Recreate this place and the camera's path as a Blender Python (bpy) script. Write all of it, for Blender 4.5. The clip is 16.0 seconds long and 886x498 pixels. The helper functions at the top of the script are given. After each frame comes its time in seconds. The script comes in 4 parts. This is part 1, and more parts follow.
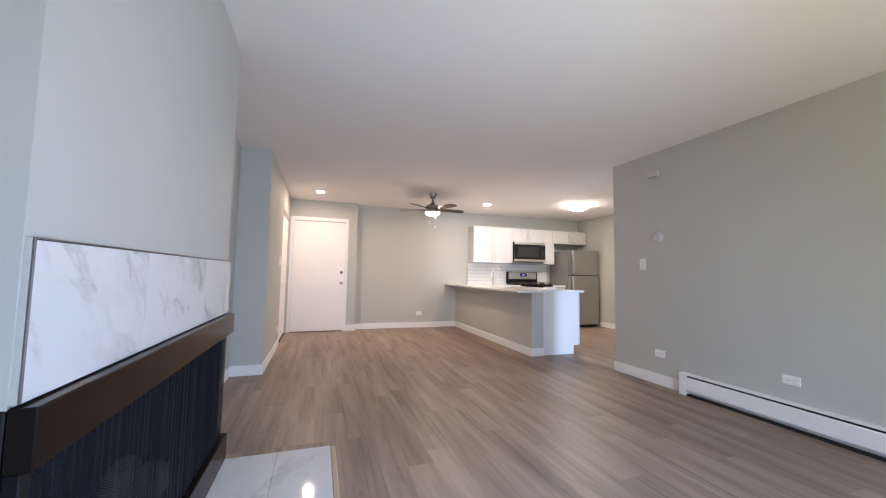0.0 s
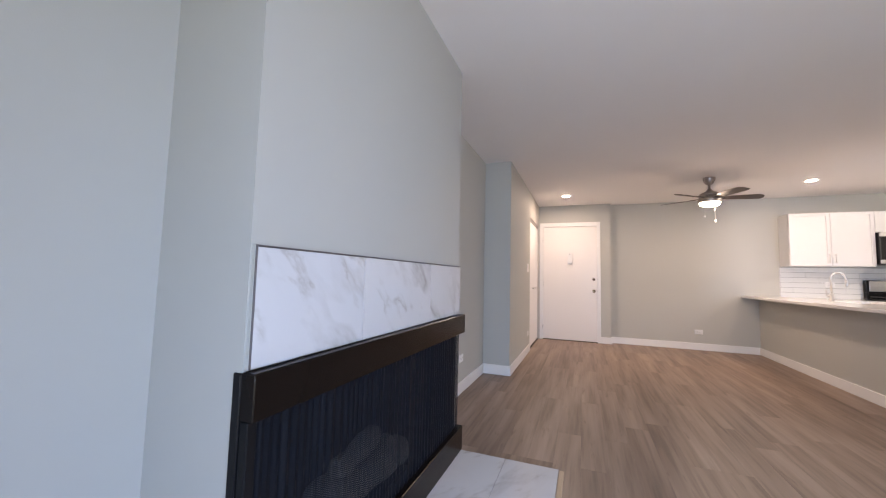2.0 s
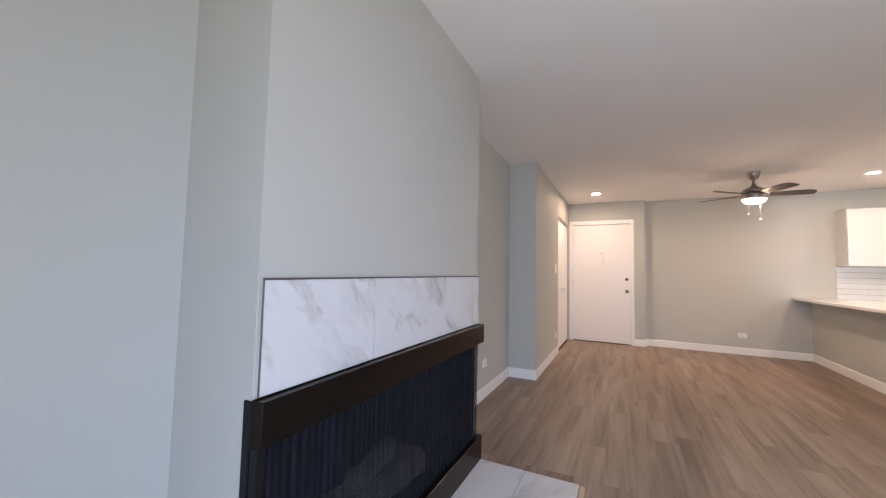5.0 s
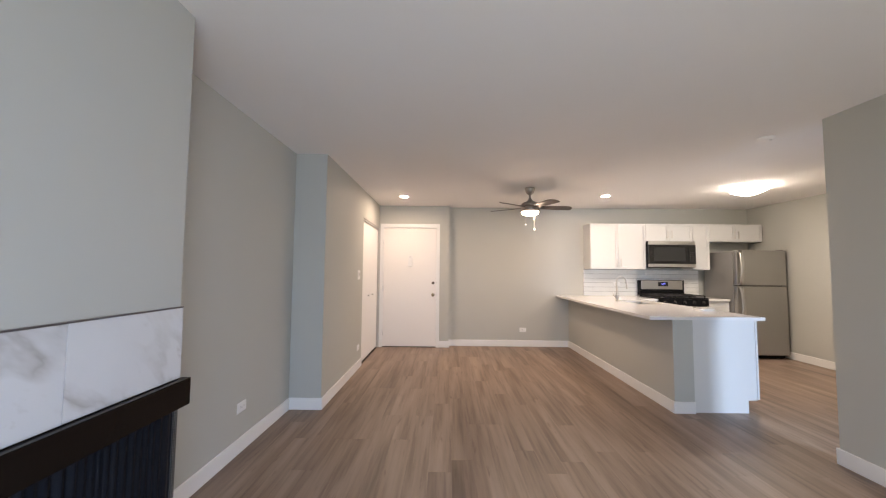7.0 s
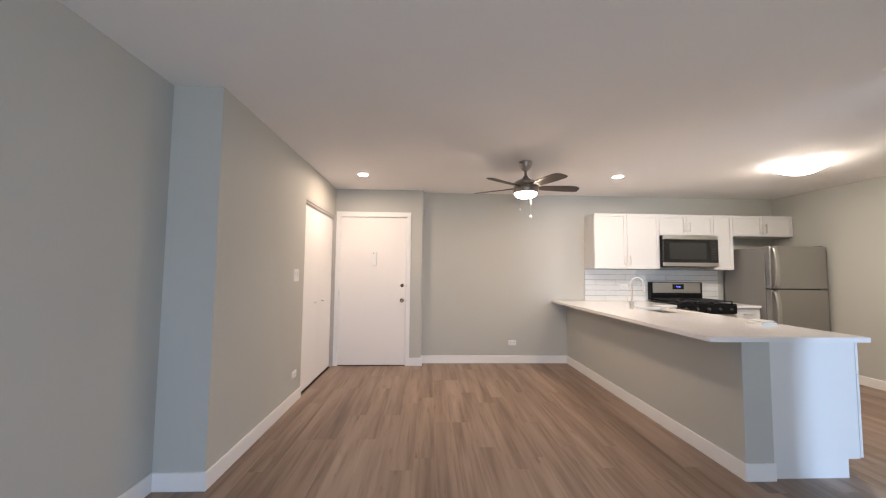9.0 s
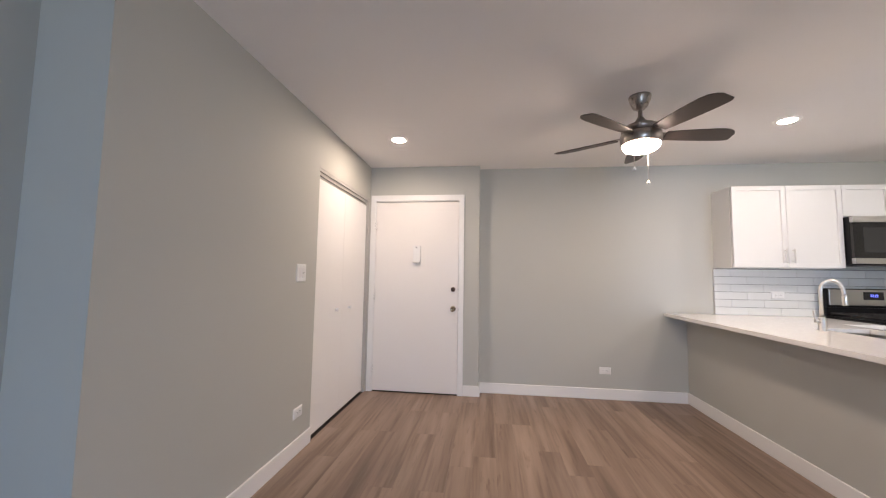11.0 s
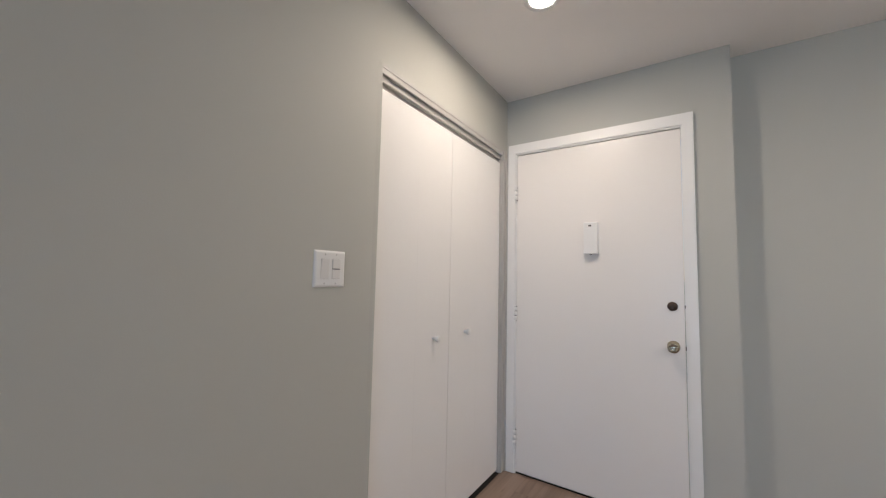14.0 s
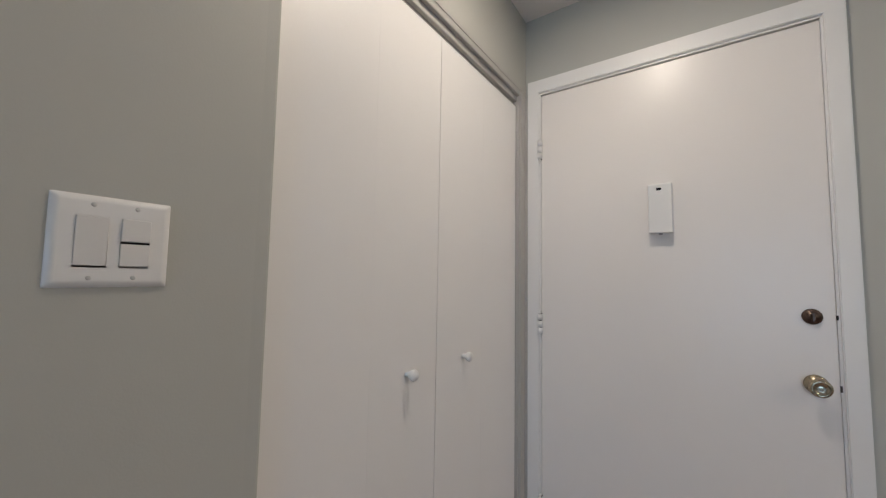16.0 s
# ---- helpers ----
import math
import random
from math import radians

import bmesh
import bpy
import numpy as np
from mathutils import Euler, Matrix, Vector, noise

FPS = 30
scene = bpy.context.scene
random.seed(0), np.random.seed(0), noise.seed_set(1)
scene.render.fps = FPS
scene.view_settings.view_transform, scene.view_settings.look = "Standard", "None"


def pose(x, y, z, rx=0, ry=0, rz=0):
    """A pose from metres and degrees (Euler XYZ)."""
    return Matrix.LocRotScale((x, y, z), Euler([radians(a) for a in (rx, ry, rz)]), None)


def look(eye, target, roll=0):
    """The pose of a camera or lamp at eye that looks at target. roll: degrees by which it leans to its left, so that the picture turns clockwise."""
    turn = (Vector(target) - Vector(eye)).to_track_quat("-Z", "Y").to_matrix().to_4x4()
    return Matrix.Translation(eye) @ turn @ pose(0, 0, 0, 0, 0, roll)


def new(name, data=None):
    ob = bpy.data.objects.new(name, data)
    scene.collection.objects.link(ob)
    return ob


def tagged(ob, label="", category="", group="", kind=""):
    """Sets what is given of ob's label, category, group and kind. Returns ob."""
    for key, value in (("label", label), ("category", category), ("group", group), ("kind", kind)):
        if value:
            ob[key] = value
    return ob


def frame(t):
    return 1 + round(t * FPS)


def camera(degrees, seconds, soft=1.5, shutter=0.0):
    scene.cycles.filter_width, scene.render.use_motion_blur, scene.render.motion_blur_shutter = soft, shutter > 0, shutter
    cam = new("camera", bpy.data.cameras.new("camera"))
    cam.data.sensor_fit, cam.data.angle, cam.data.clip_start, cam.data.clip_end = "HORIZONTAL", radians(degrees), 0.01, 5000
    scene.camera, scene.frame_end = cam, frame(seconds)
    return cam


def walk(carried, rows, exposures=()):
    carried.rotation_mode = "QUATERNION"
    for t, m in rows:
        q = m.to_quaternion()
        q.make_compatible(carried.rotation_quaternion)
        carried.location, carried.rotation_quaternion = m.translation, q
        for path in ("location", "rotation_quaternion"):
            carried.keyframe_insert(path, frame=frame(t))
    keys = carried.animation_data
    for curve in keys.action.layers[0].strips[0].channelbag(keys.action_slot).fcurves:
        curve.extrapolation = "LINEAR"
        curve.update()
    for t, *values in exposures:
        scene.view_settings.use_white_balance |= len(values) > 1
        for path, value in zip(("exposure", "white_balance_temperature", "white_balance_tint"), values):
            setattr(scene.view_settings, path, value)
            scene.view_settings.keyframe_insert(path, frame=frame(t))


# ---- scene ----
cam = camera(101.3, 16.0, soft=1.25)
PATH = [
    (0, (0.042, -0.235, 1.095), (0.684, 1.654, 1.234), 1.0),
    (0.5, (0.13, -0.218, 1.098), (0.217, 1.775, 1.247), 1.4),
    (1, (0.194, -0.201, 1.085), (-0.118, 1.769, 1.23), 1.5),
    (1.5, (0.219, -0.069, 1.091), (-0.325, 1.85, 1.235), 1.4),
    (2, (0.289, -0.024, 1.083), (-0.435, 1.834, 1.235), 1.4),
    (2.5, (0.3, -0.013, 1.097), (-0.613, 1.761, 1.243), 1.8),
    (3, (0.329, -0.018, 1.092), (-0.696, 1.694, 1.238), 1.7),
    (3.2, (0.325, -0.004, 1.089), (-0.713, 1.699, 1.229), 1.8),
    (4.3, (0.350, -0.004, 1.140), (-0.710, 1.692, 1.270), 1.6),
    (4.8, (0.368, -0.002, 1.170), (-0.590, 1.754, 1.296), 1.4),
    (5.3, (0.362, 0.015, 1.192), (-0.334, 1.888, 1.313), 1.1),
    (5.5, (0.373, 0.043, 1.2), (-0.135, 1.972, 1.333), 1.0),
    (6, (0.419, 0.166, 1.207), (0.203, 2.151, 1.33), 0.6),
    (6.5, (0.562, 0.405, 1.266), (0.477, 2.399, 1.384), 0.4),
    (7, (0.676, 0.627, 1.314), (0.656, 2.623, 1.432), 0.5),
    (7.5, (0.692, 0.917, 1.331), (0.714, 2.915, 1.448), 0.6),
    (8, (0.746, 1.183, 1.316), (0.82, 3.178, 1.434), 0.6),
    (8.2, (0.764, 1.312, 1.318), (0.848, 3.308, 1.434), 0.6),
    (10.3, (0.809, 2.637, 1.22), (0.871, 4.631, 1.365), 0.7),
    (10.5, (0.793, 2.753, 1.212), (0.771, 4.748, 1.358), 0.7),
    (11, (0.81, 3.054, 1.236), (0.565, 5.033, 1.386), 0.9),
    (11.5, (0.8, 3.361, 1.234), (0.387, 5.313, 1.378), 0.8),
    (12, (0.789, 3.686, 1.237), (0.174, 5.584, 1.385), 1.0),
    (12.5, (0.698, 3.977, 1.249), (-0.024, 5.837, 1.384), 1.2),
    (13, (0.659, 4.238, 1.246), (-0.17, 6.053, 1.384), 1.1),
    (13.5, (0.57, 4.502, 1.235), (-0.408, 6.241, 1.373), 1.2),
    (14, (0.506, 4.669, 1.23), (-0.602, 6.327, 1.378), 1.3),
    (14.5, (0.364, 4.84, 1.232), (-0.777, 6.478, 1.367), 1.3),
    (15, (0.264, 4.982, 1.218), (-0.876, 6.618, 1.36), 1.3),
    (15.5, (0.192, 5.165, 1.211), (-0.953, 6.799, 1.35), 1.1),
    (16, (0.165, 5.333, 1.209), (-0.986, 6.962, 1.349), 1.0),
]
LIGHTING = [(0, 0.29, 7050, 17), (1.5, 0.17, 7250, 20), (3, 0.18, 7450, 21), (5.5, 0.14, 7750, 20), (8, 0.21, 7350, 14), (10.5, 0.03, 6850, 15), (11.5, 0.0, 6620, 13), (12.5, -0.29, 6420, 9), (13.5, -0.38, 6300, 8), (14.5, -0.31, 6230, 7), (16, -0.74, 6210, 6)]
walk(cam, [(t, look(eye, target, roll)) for t, eye, target, roll in PATH], LIGHTING)

# ---- world and daylight ----
world = bpy.data.worlds.new("sky_world")
scene.world = world
world.use_nodes = True
wn = world.node_tree.nodes
sky = wn.new("ShaderNodeTexSky")
sky.sky_type = "NISHITA"
sky.sun_disc = False
sky.sun_elevation = radians(48)
sky.sun_rotation = radians(20)
wn["Background"].inputs[1].default_value = 0.10
world.node_tree.links.new(sky.outputs[0], wn["Background"].inputs[0])

sun = new("sun", bpy.data.lights.new("sun", "SUN"))
sun.data.energy = 3.0
sun.data.angle = radians(0.5)
sun.data.color = (1.0, 0.95, 0.88)
sun.matrix_world = look((2, 12, 12), (0, 0, 0))


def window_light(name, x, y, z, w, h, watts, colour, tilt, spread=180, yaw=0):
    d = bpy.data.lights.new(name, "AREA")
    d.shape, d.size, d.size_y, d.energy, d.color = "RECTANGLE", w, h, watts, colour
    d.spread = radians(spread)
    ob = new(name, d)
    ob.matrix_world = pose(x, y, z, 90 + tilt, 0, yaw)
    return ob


# daylight through the patio door: sky from above, an added fill lamp as lawn bounce from below; then the hall window
window_light("patio_sky_light", 1.45, -0.80, 1.05, 1.25, 1.9, 68.0, (0.355, 0.575, 1.0), -30, 150, 18)
window_light("lawn_bounce_fill", 1.45, -1.035, 1.05, 1.95, 1.9, 25.0, (0.97, 1.0, 0.78), 38, 160, 0)
window_light("hall_window_light", 4.50, 0.15, 1.25, 0.65, 1.2, 78.0, (0.42, 0.64, 1.0), -22, 105, 40)


# ---- materials ----
def nodes_of(name):
    m = bpy.data.materials.new(name)
    m.use_nodes = True
    nt = m.node_tree
    return m, nt, nt.nodes["Principled BSDF"]


def add(nt, kind, **vals):
    n = nt.nodes.new(kind)
    for k, v in vals.items():
        n.inputs[k.replace("_", " ")].default_value = v
    return n


def coords(nt, scale=(1, 1, 1), space="Object", jitter=False):
    tc = nt.nodes.new("ShaderNodeTexCoord")
    mp = nt.nodes.new("ShaderNodeMapping")
    mp.inputs["Scale"].default_value = scale
    nt.links.new(tc.outputs[space], mp.inputs["Vector"])
    if jitter:
        info = nt.nodes.new("ShaderNodeObjectInfo")
        mul = nt.nodes.new("ShaderNodeMath")
        mul.operation, mul.inputs[1].default_value = "MULTIPLY", 57.0
        nt.links.new(info.outputs["Random"], mul.inputs[0])
        nt.links.new(mul.outputs[0], mp.inputs["Location"])
    return mp.outputs["Vector"]


def noise_node(nt, vec, scale, detail=3.0, rough=0.55):
    n = add(nt, "ShaderNodeTexNoise", Scale=scale, Detail=detail, Roughness=rough)
    nt.links.new(vec, n.inputs["Vector"])
    return n.outputs["Fac"]


def ramp(nt, fac, stops):
    r = nt.nodes.new("ShaderNodeValToRGB")
    e = r.color_ramp.elements
    while len(e) < len(stops):
        e.new(0.5)
    for el, (p, c) in zip(e, stops):
        el.position, el.color = p, (*c, 1) if len(c) == 3 else c
    nt.links.new(fac, r.inputs["Fac"])
    return r.outputs["Color"]


def mix(nt, fac, a, b, mode="MIX"):
    m = nt.nodes.new("ShaderNodeMix")
    m.data_type, m.blend_type = "RGBA", mode
    for s, v in ((m.inputs[0], fac), (m.inputs[6], a), (m.inputs[7], b)):
        if isinstance(v, (int, float)):
            s.default_value = v
        elif isinstance(v, tuple):
            s.default_value = (*v, 1)
        else:
            nt.links.new(v, s)
    return m.outputs[2]


def bump(nt, bsdf, fac, strength, distance):
    b = nt.nodes.new("ShaderNodeBump")
    b.inputs["Strength"].default_value, b.inputs["Distance"].default_value = strength, distance
    nt.links.new(fac, b.inputs["Height"])
    nt.links.new(b.outputs[0], bsdf.inputs["Normal"])


def tone(c, k):
    return tuple(min(1.0, v * k) for v in c)


def surface(name, colour, rough, metal=0.0, vary=0.04, relief=0.0, grain=220.0, blotch=1.6, spec=0.5):
    """Painted, moulded or cast surface: fine relief, slow tonal drift and uneven gloss."""
    m, nt, b = nodes_of(name)
    v = coords(nt)
    slow = noise_node(nt, v, blotch, 4.0)
    fine = noise_node(nt, v, grain, 2.0)
    c = mix(nt, slow, tone(colour, 1 - vary), tone(colour, 1 + vary))
    nt.links.new(c, b.inputs["Base Color"])
    nt.links.new(ramp(nt, slow, [(0.3, (rough * 0.9,) * 3), (0.7, (min(1, rough * 1.1),) * 3)]), b.inputs["Roughness"])
    b.inputs["Metallic"].default_value = metal
    b.inputs["Specular IOR Level"].default_value = spec
    if relief:
        bump(nt, b, fine, relief, 0.002)
    return m


def glow(name, colour, strength):
    m, nt, b = nodes_of(name)
    b.inputs["Base Color"].default_value = (0.85, 0.84, 0.8, 1)
    b.inputs["Roughness"].default_value = 0.4
    b.inputs["Emission Color"].default_value = (*colour, 1)
    b.inputs["Emission Strength"].default_value = strength
    return m


def plank_material():
    m, nt, b = nodes_of("vinyl_plank_wood")
    info = nt.nodes.new("ShaderNodeObjectInfo")
    flow = noise_node(nt, coords(nt, (8.0, 0.55, 1.0), jitter=True), 1.0, 3.0, 0.5)
    streak = noise_node(nt, coords(nt, (26.0, 1.25, 1.0), jitter=True), 1.0, 4.0, 0.58)
    grain = noise_node(nt, coords(nt, (120.0, 2.4, 1.0), jitter=True), 1.0, 3.0, 0.65)
    knots = noise_node(nt, coords(nt, (24.0, 3.2, 1.0), jitter=True), 1.0, 3.0, 0.6)
    base = ramp(nt, flow, [(0.30, (0.205, 0.141, 0.107)), (0.50, (0.272, 0.193, 0.148)), (0.70, (0.335, 0.245, 0.192))])
    c = mix(nt, 0.85, base, ramp(nt, streak, [(0.30, (0.58, 0.55, 0.53)), (0.50, (0.96, 0.96, 0.96)), (0.72, (1.16, 1.16, 1.16))]), "MULTIPLY")
    c = mix(nt, 1.0, c, ramp(nt, knots, [(0.64, (1, 1, 1)), (0.78, (0.62, 0.57, 0.55))]), "MULTIPLY")
    c = mix(nt, 0.14, c, ramp(nt, grain, [(0.3, (0.6, 0.58, 0.56)), (0.7, (1.0, 1.0, 1.0))]), "MULTIPLY")
    per = ramp(nt, info.outputs["Random"], [(0.0, (0.93, 0.92, 0.915)), (0.5, (1.0, 0.99, 0.98)), (1.0, (1.06, 1.06, 1.06))])
    c = mix(nt, 1.0, c, per, "MULTIPLY")
    nt.links.new(c, b.inputs["Base Color"])
    nt.links.new(ramp(nt, grain, [(0.2, (0.36,) * 3), (0.8, (0.50,) * 3)]), b.inputs["Roughness"])
    b.inputs["Specular IOR Level"].default_value = 0.45
    bump(nt, b, grain, 0.10, 0.0008)
    return m


def marble_material(name, freq, turn):
    """White marble with feathered grey-brown veins, drawn out along a slant."""
    m, nt, b = nodes_of(name)
    v = coords(nt, (1, 1, 1), jitter=True)
    spun = nt.nodes.new("ShaderNodeMapping")
    spun.inputs["Rotation"].default_value = [radians(k) for k in turn]
    nt.links.new(v, spun.inputs["Vector"])
    drawn = nt.nodes.new("ShaderNodeMapping")
    drawn.inputs["Scale"].default_value = (2.6, 1.0, 2.6)
    nt.links.new(spun.outputs[0], drawn.inputs["Vector"])
    v2 = drawn.outputs[0]

    def ridge(scale, detail, stops):
        n = noise_node(nt, v2, scale, detail, 0.56)
        less = nt.nodes.new("ShaderNodeMath")
        less.operation, less.inputs[1].default_value = "SUBTRACT", 0.5
        nt.links.new(n, less.inputs[0])
        size = nt.nodes.new("ShaderNodeMath")
        size.operation = "ABSOLUTE"
        nt.links.new(less.outputs[0], size.inputs[0])
        return ramp(nt, size.outputs[0], stops)

    gate = ramp(nt, noise_node(nt, v2, freq * 0.42, 2.0), [(0.44, (0, 0, 0)), (0.58, (1, 1, 1))])
    gate2 = ramp(nt, noise_node(nt, v2, freq * 0.62, 2.0), [(0.50, (0, 0, 0)), (0.64, (1, 1, 1))])
    big = mix(nt, 1.0, ridge(freq * 0.21, 5.0, [(0.0, (1.0,) * 3), (0.016, (0.66,) * 3), (0.05, (0.20,) * 3), (0.085, (0, 0, 0))]), gate, "MULTIPLY")
    thin = mix(nt, 1.0, ridge(freq * 0.36, 6.0, [(0.0, (0.9,) * 3), (0.012, (0.45,) * 3), (0.035, (0, 0, 0))]), gate2, "MULTIPLY")
    cloud = mix(nt, noise_node(nt, v, 5.0, 4.0), (0.68, 0.68, 0.685), (0.62, 0.62, 0.63))
    c = mix(nt, big, cloud, (0.36, 0.335, 0.315))
    c = mix(nt, thin, c, (0.46, 0.435, 0.41))
    nt.links.new(c, b.inputs["Base Color"])
    b.inputs["Roughness"].default_value = 0.065
    return m


def steel_material(name, colour, rough, axis_scale):
    m, nt, b = nodes_of(name)
    g = noise_node(nt, coords(nt, axis_scale), 1.0, 2.0)
    slow = noise_node(nt, coords(nt), 2.0, 3.0)
    nt.links.new(mix(nt, slow, tone(colour, 0.93), tone(colour, 1.06)), b.inputs["Base Color"])
    nt.links.new(ramp(nt, g, [(0.2, (rough * 0.8,) * 3), (0.8, (rough * 1.2,) * 3)]), b.inputs["Roughness"])
    b.inputs["Metallic"].default_value = 1.0
    bump(nt, b, g, 0.04, 0.0005)
    return m


def glass_material(name, tint, rough=0.0):
    m, nt, b = nodes_of(name)
    b.inputs["Base Color"].default_value = (*tint, 1)
    b.inputs["Roughness"].default_value = rough
    b.inputs["Transmission Weight"].default_value = 1.0
    b.inputs["IOR"].default_value = 1.45
    return m


def curtain_material():
    """Woven steel mesh: tiny rings with see-through gaps."""
    m, nt, b = nodes_of("black_steel_mesh")
    b.inputs["Base Color"].default_value = (0.006, 0.008, 0.013, 1)
    b.inputs["Specular IOR Level"].default_value = 0.16
    b.inputs["Roughness"].default_value = 0.42
    tc = nt.nodes.new("ShaderNodeTexCoord")
    masks = []
    for ang in (32, -32):
        mp = nt.nodes.new("ShaderNodeMapping")
        mp.inputs["Rotation"].default_value = (radians(ang), 0, 0)
        nt.links.new(tc.outputs["Object"], mp.inputs["Vector"])
        w = add(nt, "ShaderNodeTexWave", Scale=58.0, Distortion=0.0)
        w.bands_direction = "Z"
        nt.links.new(mp.outputs[0], w.inputs["Vector"])
        masks.append(w.outputs["Fac"])
    mx = nt.nodes.new("ShaderNodeMath")
    mx.operation = "MAXIMUM"
    nt.links.new(masks[0], mx.inputs[0])
    nt.links.new(masks[1], mx.inputs[1])
    solid = ramp(nt, mx.outputs[0], [(0.50, (0.20,) * 3), (0.66, (1, 1, 1))])
    bump(nt, b, mx.outputs[0], 0.5, 0.0015)
    tr = nt.nodes.new("ShaderNodeBsdfTransparent")
    sh = nt.nodes.new("ShaderNodeMixShader")
    nt.links.new(solid, sh.inputs[0])
    nt.links.new(tr.outputs[0], sh.inputs[1])
    nt.links.new(b.outputs[0], sh.inputs[2])
    nt.links.new(sh.outputs[0], nt.nodes["Material Output"].inputs["Surface"])
    return m


WALL = surface("grey_wall_paint", (0.487, 0.489, 0.455), 0.62, vary=0.025, relief=0.09, grain=260.0, spec=0.35)
CEIL = surface("ceiling_paint", (0.87, 0.85, 0.835), 0.9, vary=0.02, relief=0.35, grain=150.0, spec=0.2)
TRIM = surface("white_trim_paint", (0.83, 0.825, 0.81), 0.38, vary=0.02, relief=0.05)
DOORW = surface("white_door_enamel", (0.83, 0.80, 0.77), 0.33, vary=0.008, relief=0.06, grain=60.0, blotch=0.5)
CLOSETW = surface("white_closet_door_paint", (0.86, 0.85, 0.84), 0.42, vary=0.03, relief=0.06, grain=120.0)
CABINET = surface("white_cabinet_lacquer", (0.71, 0.71, 0.70), 0.36, vary=0.015)
PLASTIC = surface("white_plastic", (0.80, 0.80, 0.79), 0.32, vary=0.015)
QUARTZ = surface("white_quartz", (0.80, 0.79, 0.78), 0.14, vary=0.02, blotch=40.0)
GROUT = surface("grey_grout", (0.20, 0.20, 0.20), 0.9, relief=0.3)
SPLASH = surface("white_glazed_tile", (0.76, 0.77, 0.76), 0.10, vary=0.03, relief=0.03, grain=30.0)
MARBLE = marble_material("veined_marble_tile", 5.6, (40, 0, 0))
HEARTHM = marble_material("veined_hearth_tile", 6.0, (0, 0, 30))
PLANK = plank_material()
SUBFLOOR = surface("dark_subfloor", (0.05, 0.04, 0.035), 0.9, relief=0.3)
STEEL = steel_material("brushed_stainless", (0.56, 0.55, 0.53), 0.34, (3, 3, 400))
FRIDGE = steel_material("fridge_stainless", (0.43, 0.42, 0.405), 0.40, (400, 400, 3))
FRIDGESIDE = surface("grey_fridge_side", (0.20, 0.195, 0.19), 0.5, vary=0.03, relief=0.15)
NICKEL = steel_material("brushed_nickel", (0.68, 0.655, 0.62), 0.36, (200, 200, 200))
DARKNICKEL = steel_material("smoked_brushed_nickel", (0.36, 0.325, 0.30), 0.30, (160, 160, 6))
BRASS = steel_material("aged_nickel_brass", (0.42, 0.36, 0.265), 0.2, (60, 60, 60))
BRONZE = surface("dark_bronze_enamel", (0.009, 0.006, 0.0048), 0.20, vary=0.12, relief=0.04, grain=60, spec=0.12)
EDGE = surface("brown_grey_tile_edge", (0.11, 0.09, 0.088), 0.35, vary=0.05)
# near-black colour that paints shade into gaps, slots and holes
GAPSHADE = surface("painted_gap_shade", (0.012, 0.010, 0.009), 0.8)
BLACK = surface("black_enamel", (0.008, 0.008, 0.009), 0.3, vary=0.1, spec=0.15)
IRON = surface("cast_iron", (0.016, 0.016, 0.017), 0.6, relief=0.3)
SOOT = surface("soot_black_firebrick", (0.02, 0.019, 0.018), 0.95, vary=0.3, relief=0.6, grain=60)
LOG = surface("ceramic_log", (0.30, 0.28, 0.255), 0.9, vary=0.4, relief=0.8, grain=40.0, blotch=9.0)
BLADE = surface("dark_brown_blade", (0.036, 0.025, 0.021), 0.50, vary=0.18, relief=0.05)
TARNISH = steel_material("tarnished_bronze", (0.11, 0.08, 0.068), 0.42, (80, 80, 80))
GUN = steel_material("gunmetal", (0.30, 0.28, 0.27), 0.30, (80, 80, 80))
DGLASS = surface("black_oven_glass", (0.014, 0.014, 0.015), 0.07, vary=0.05)
MWGLASS = surface("grey_microwave_window", (0.030, 0.031, 0.032), 0.16, vary=0.15)
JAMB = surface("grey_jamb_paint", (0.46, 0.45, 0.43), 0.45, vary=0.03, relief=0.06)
DIM = surface("ivory_plastic", (0.56, 0.55, 0.52), 0.45, vary=0.03)
KEYPAD = surface("dark_grey_keys", (0.03, 0.03, 0.032), 0.3)
ROCKER = surface("satin_white_rocker", (0.75, 0.74, 0.725), 0.35, vary=0.02)
SCREW = surface("painted_screw", (0.55, 0.55, 0.54), 0.35)
MESHM = curtain_material()
THRESH = surface("oak_transition_strip", (0.46, 0.33, 0.22), 0.4, vary=0.12, relief=0.1, grain=80)
LAWN = surface("lawn_grass", (0.06, 0.10, 0.025), 0.9, vary=0.35, relief=0.8, grain=40.0)
PANE = glass_material("clear_window_glass", (0.97, 1.0, 0.99))
LAMP_WARM = glow("downlight_lens", (1.0, 0.825, 0.68), 480.0)
BOWL = glow("frosted_lamp_bowl", (1.0, 0.815, 0.67), 122.0)
FLUSH = glow("frosted_flush_diffuser", (1.0, 0.94, 0.865), 114.0)
BLUE = glow("blue_clock_digits", (0.03, 0.07, 1.0), 3.0)


# ---- builders ----
def box(bm, x0, x1, y0, y1, z0, z1, bev=0.0, seg=1):
    r = bmesh.ops.create_cube(bm, size=1.0, matrix=Matrix.LocRotScale(((x0 + x1) / 2, (y0 + y1) / 2, (z0 + z1) / 2), None, (x1 - x0, y1 - y0, z1 - z0)))
    if bev:
        edges = list({e for v in r["verts"] for e in v.link_edges})
        bmesh.ops.bevel(bm, geom=edges, offset=bev, segments=seg, affect="EDGES", profile=0.5, clamp_overlap=True)
    return bm


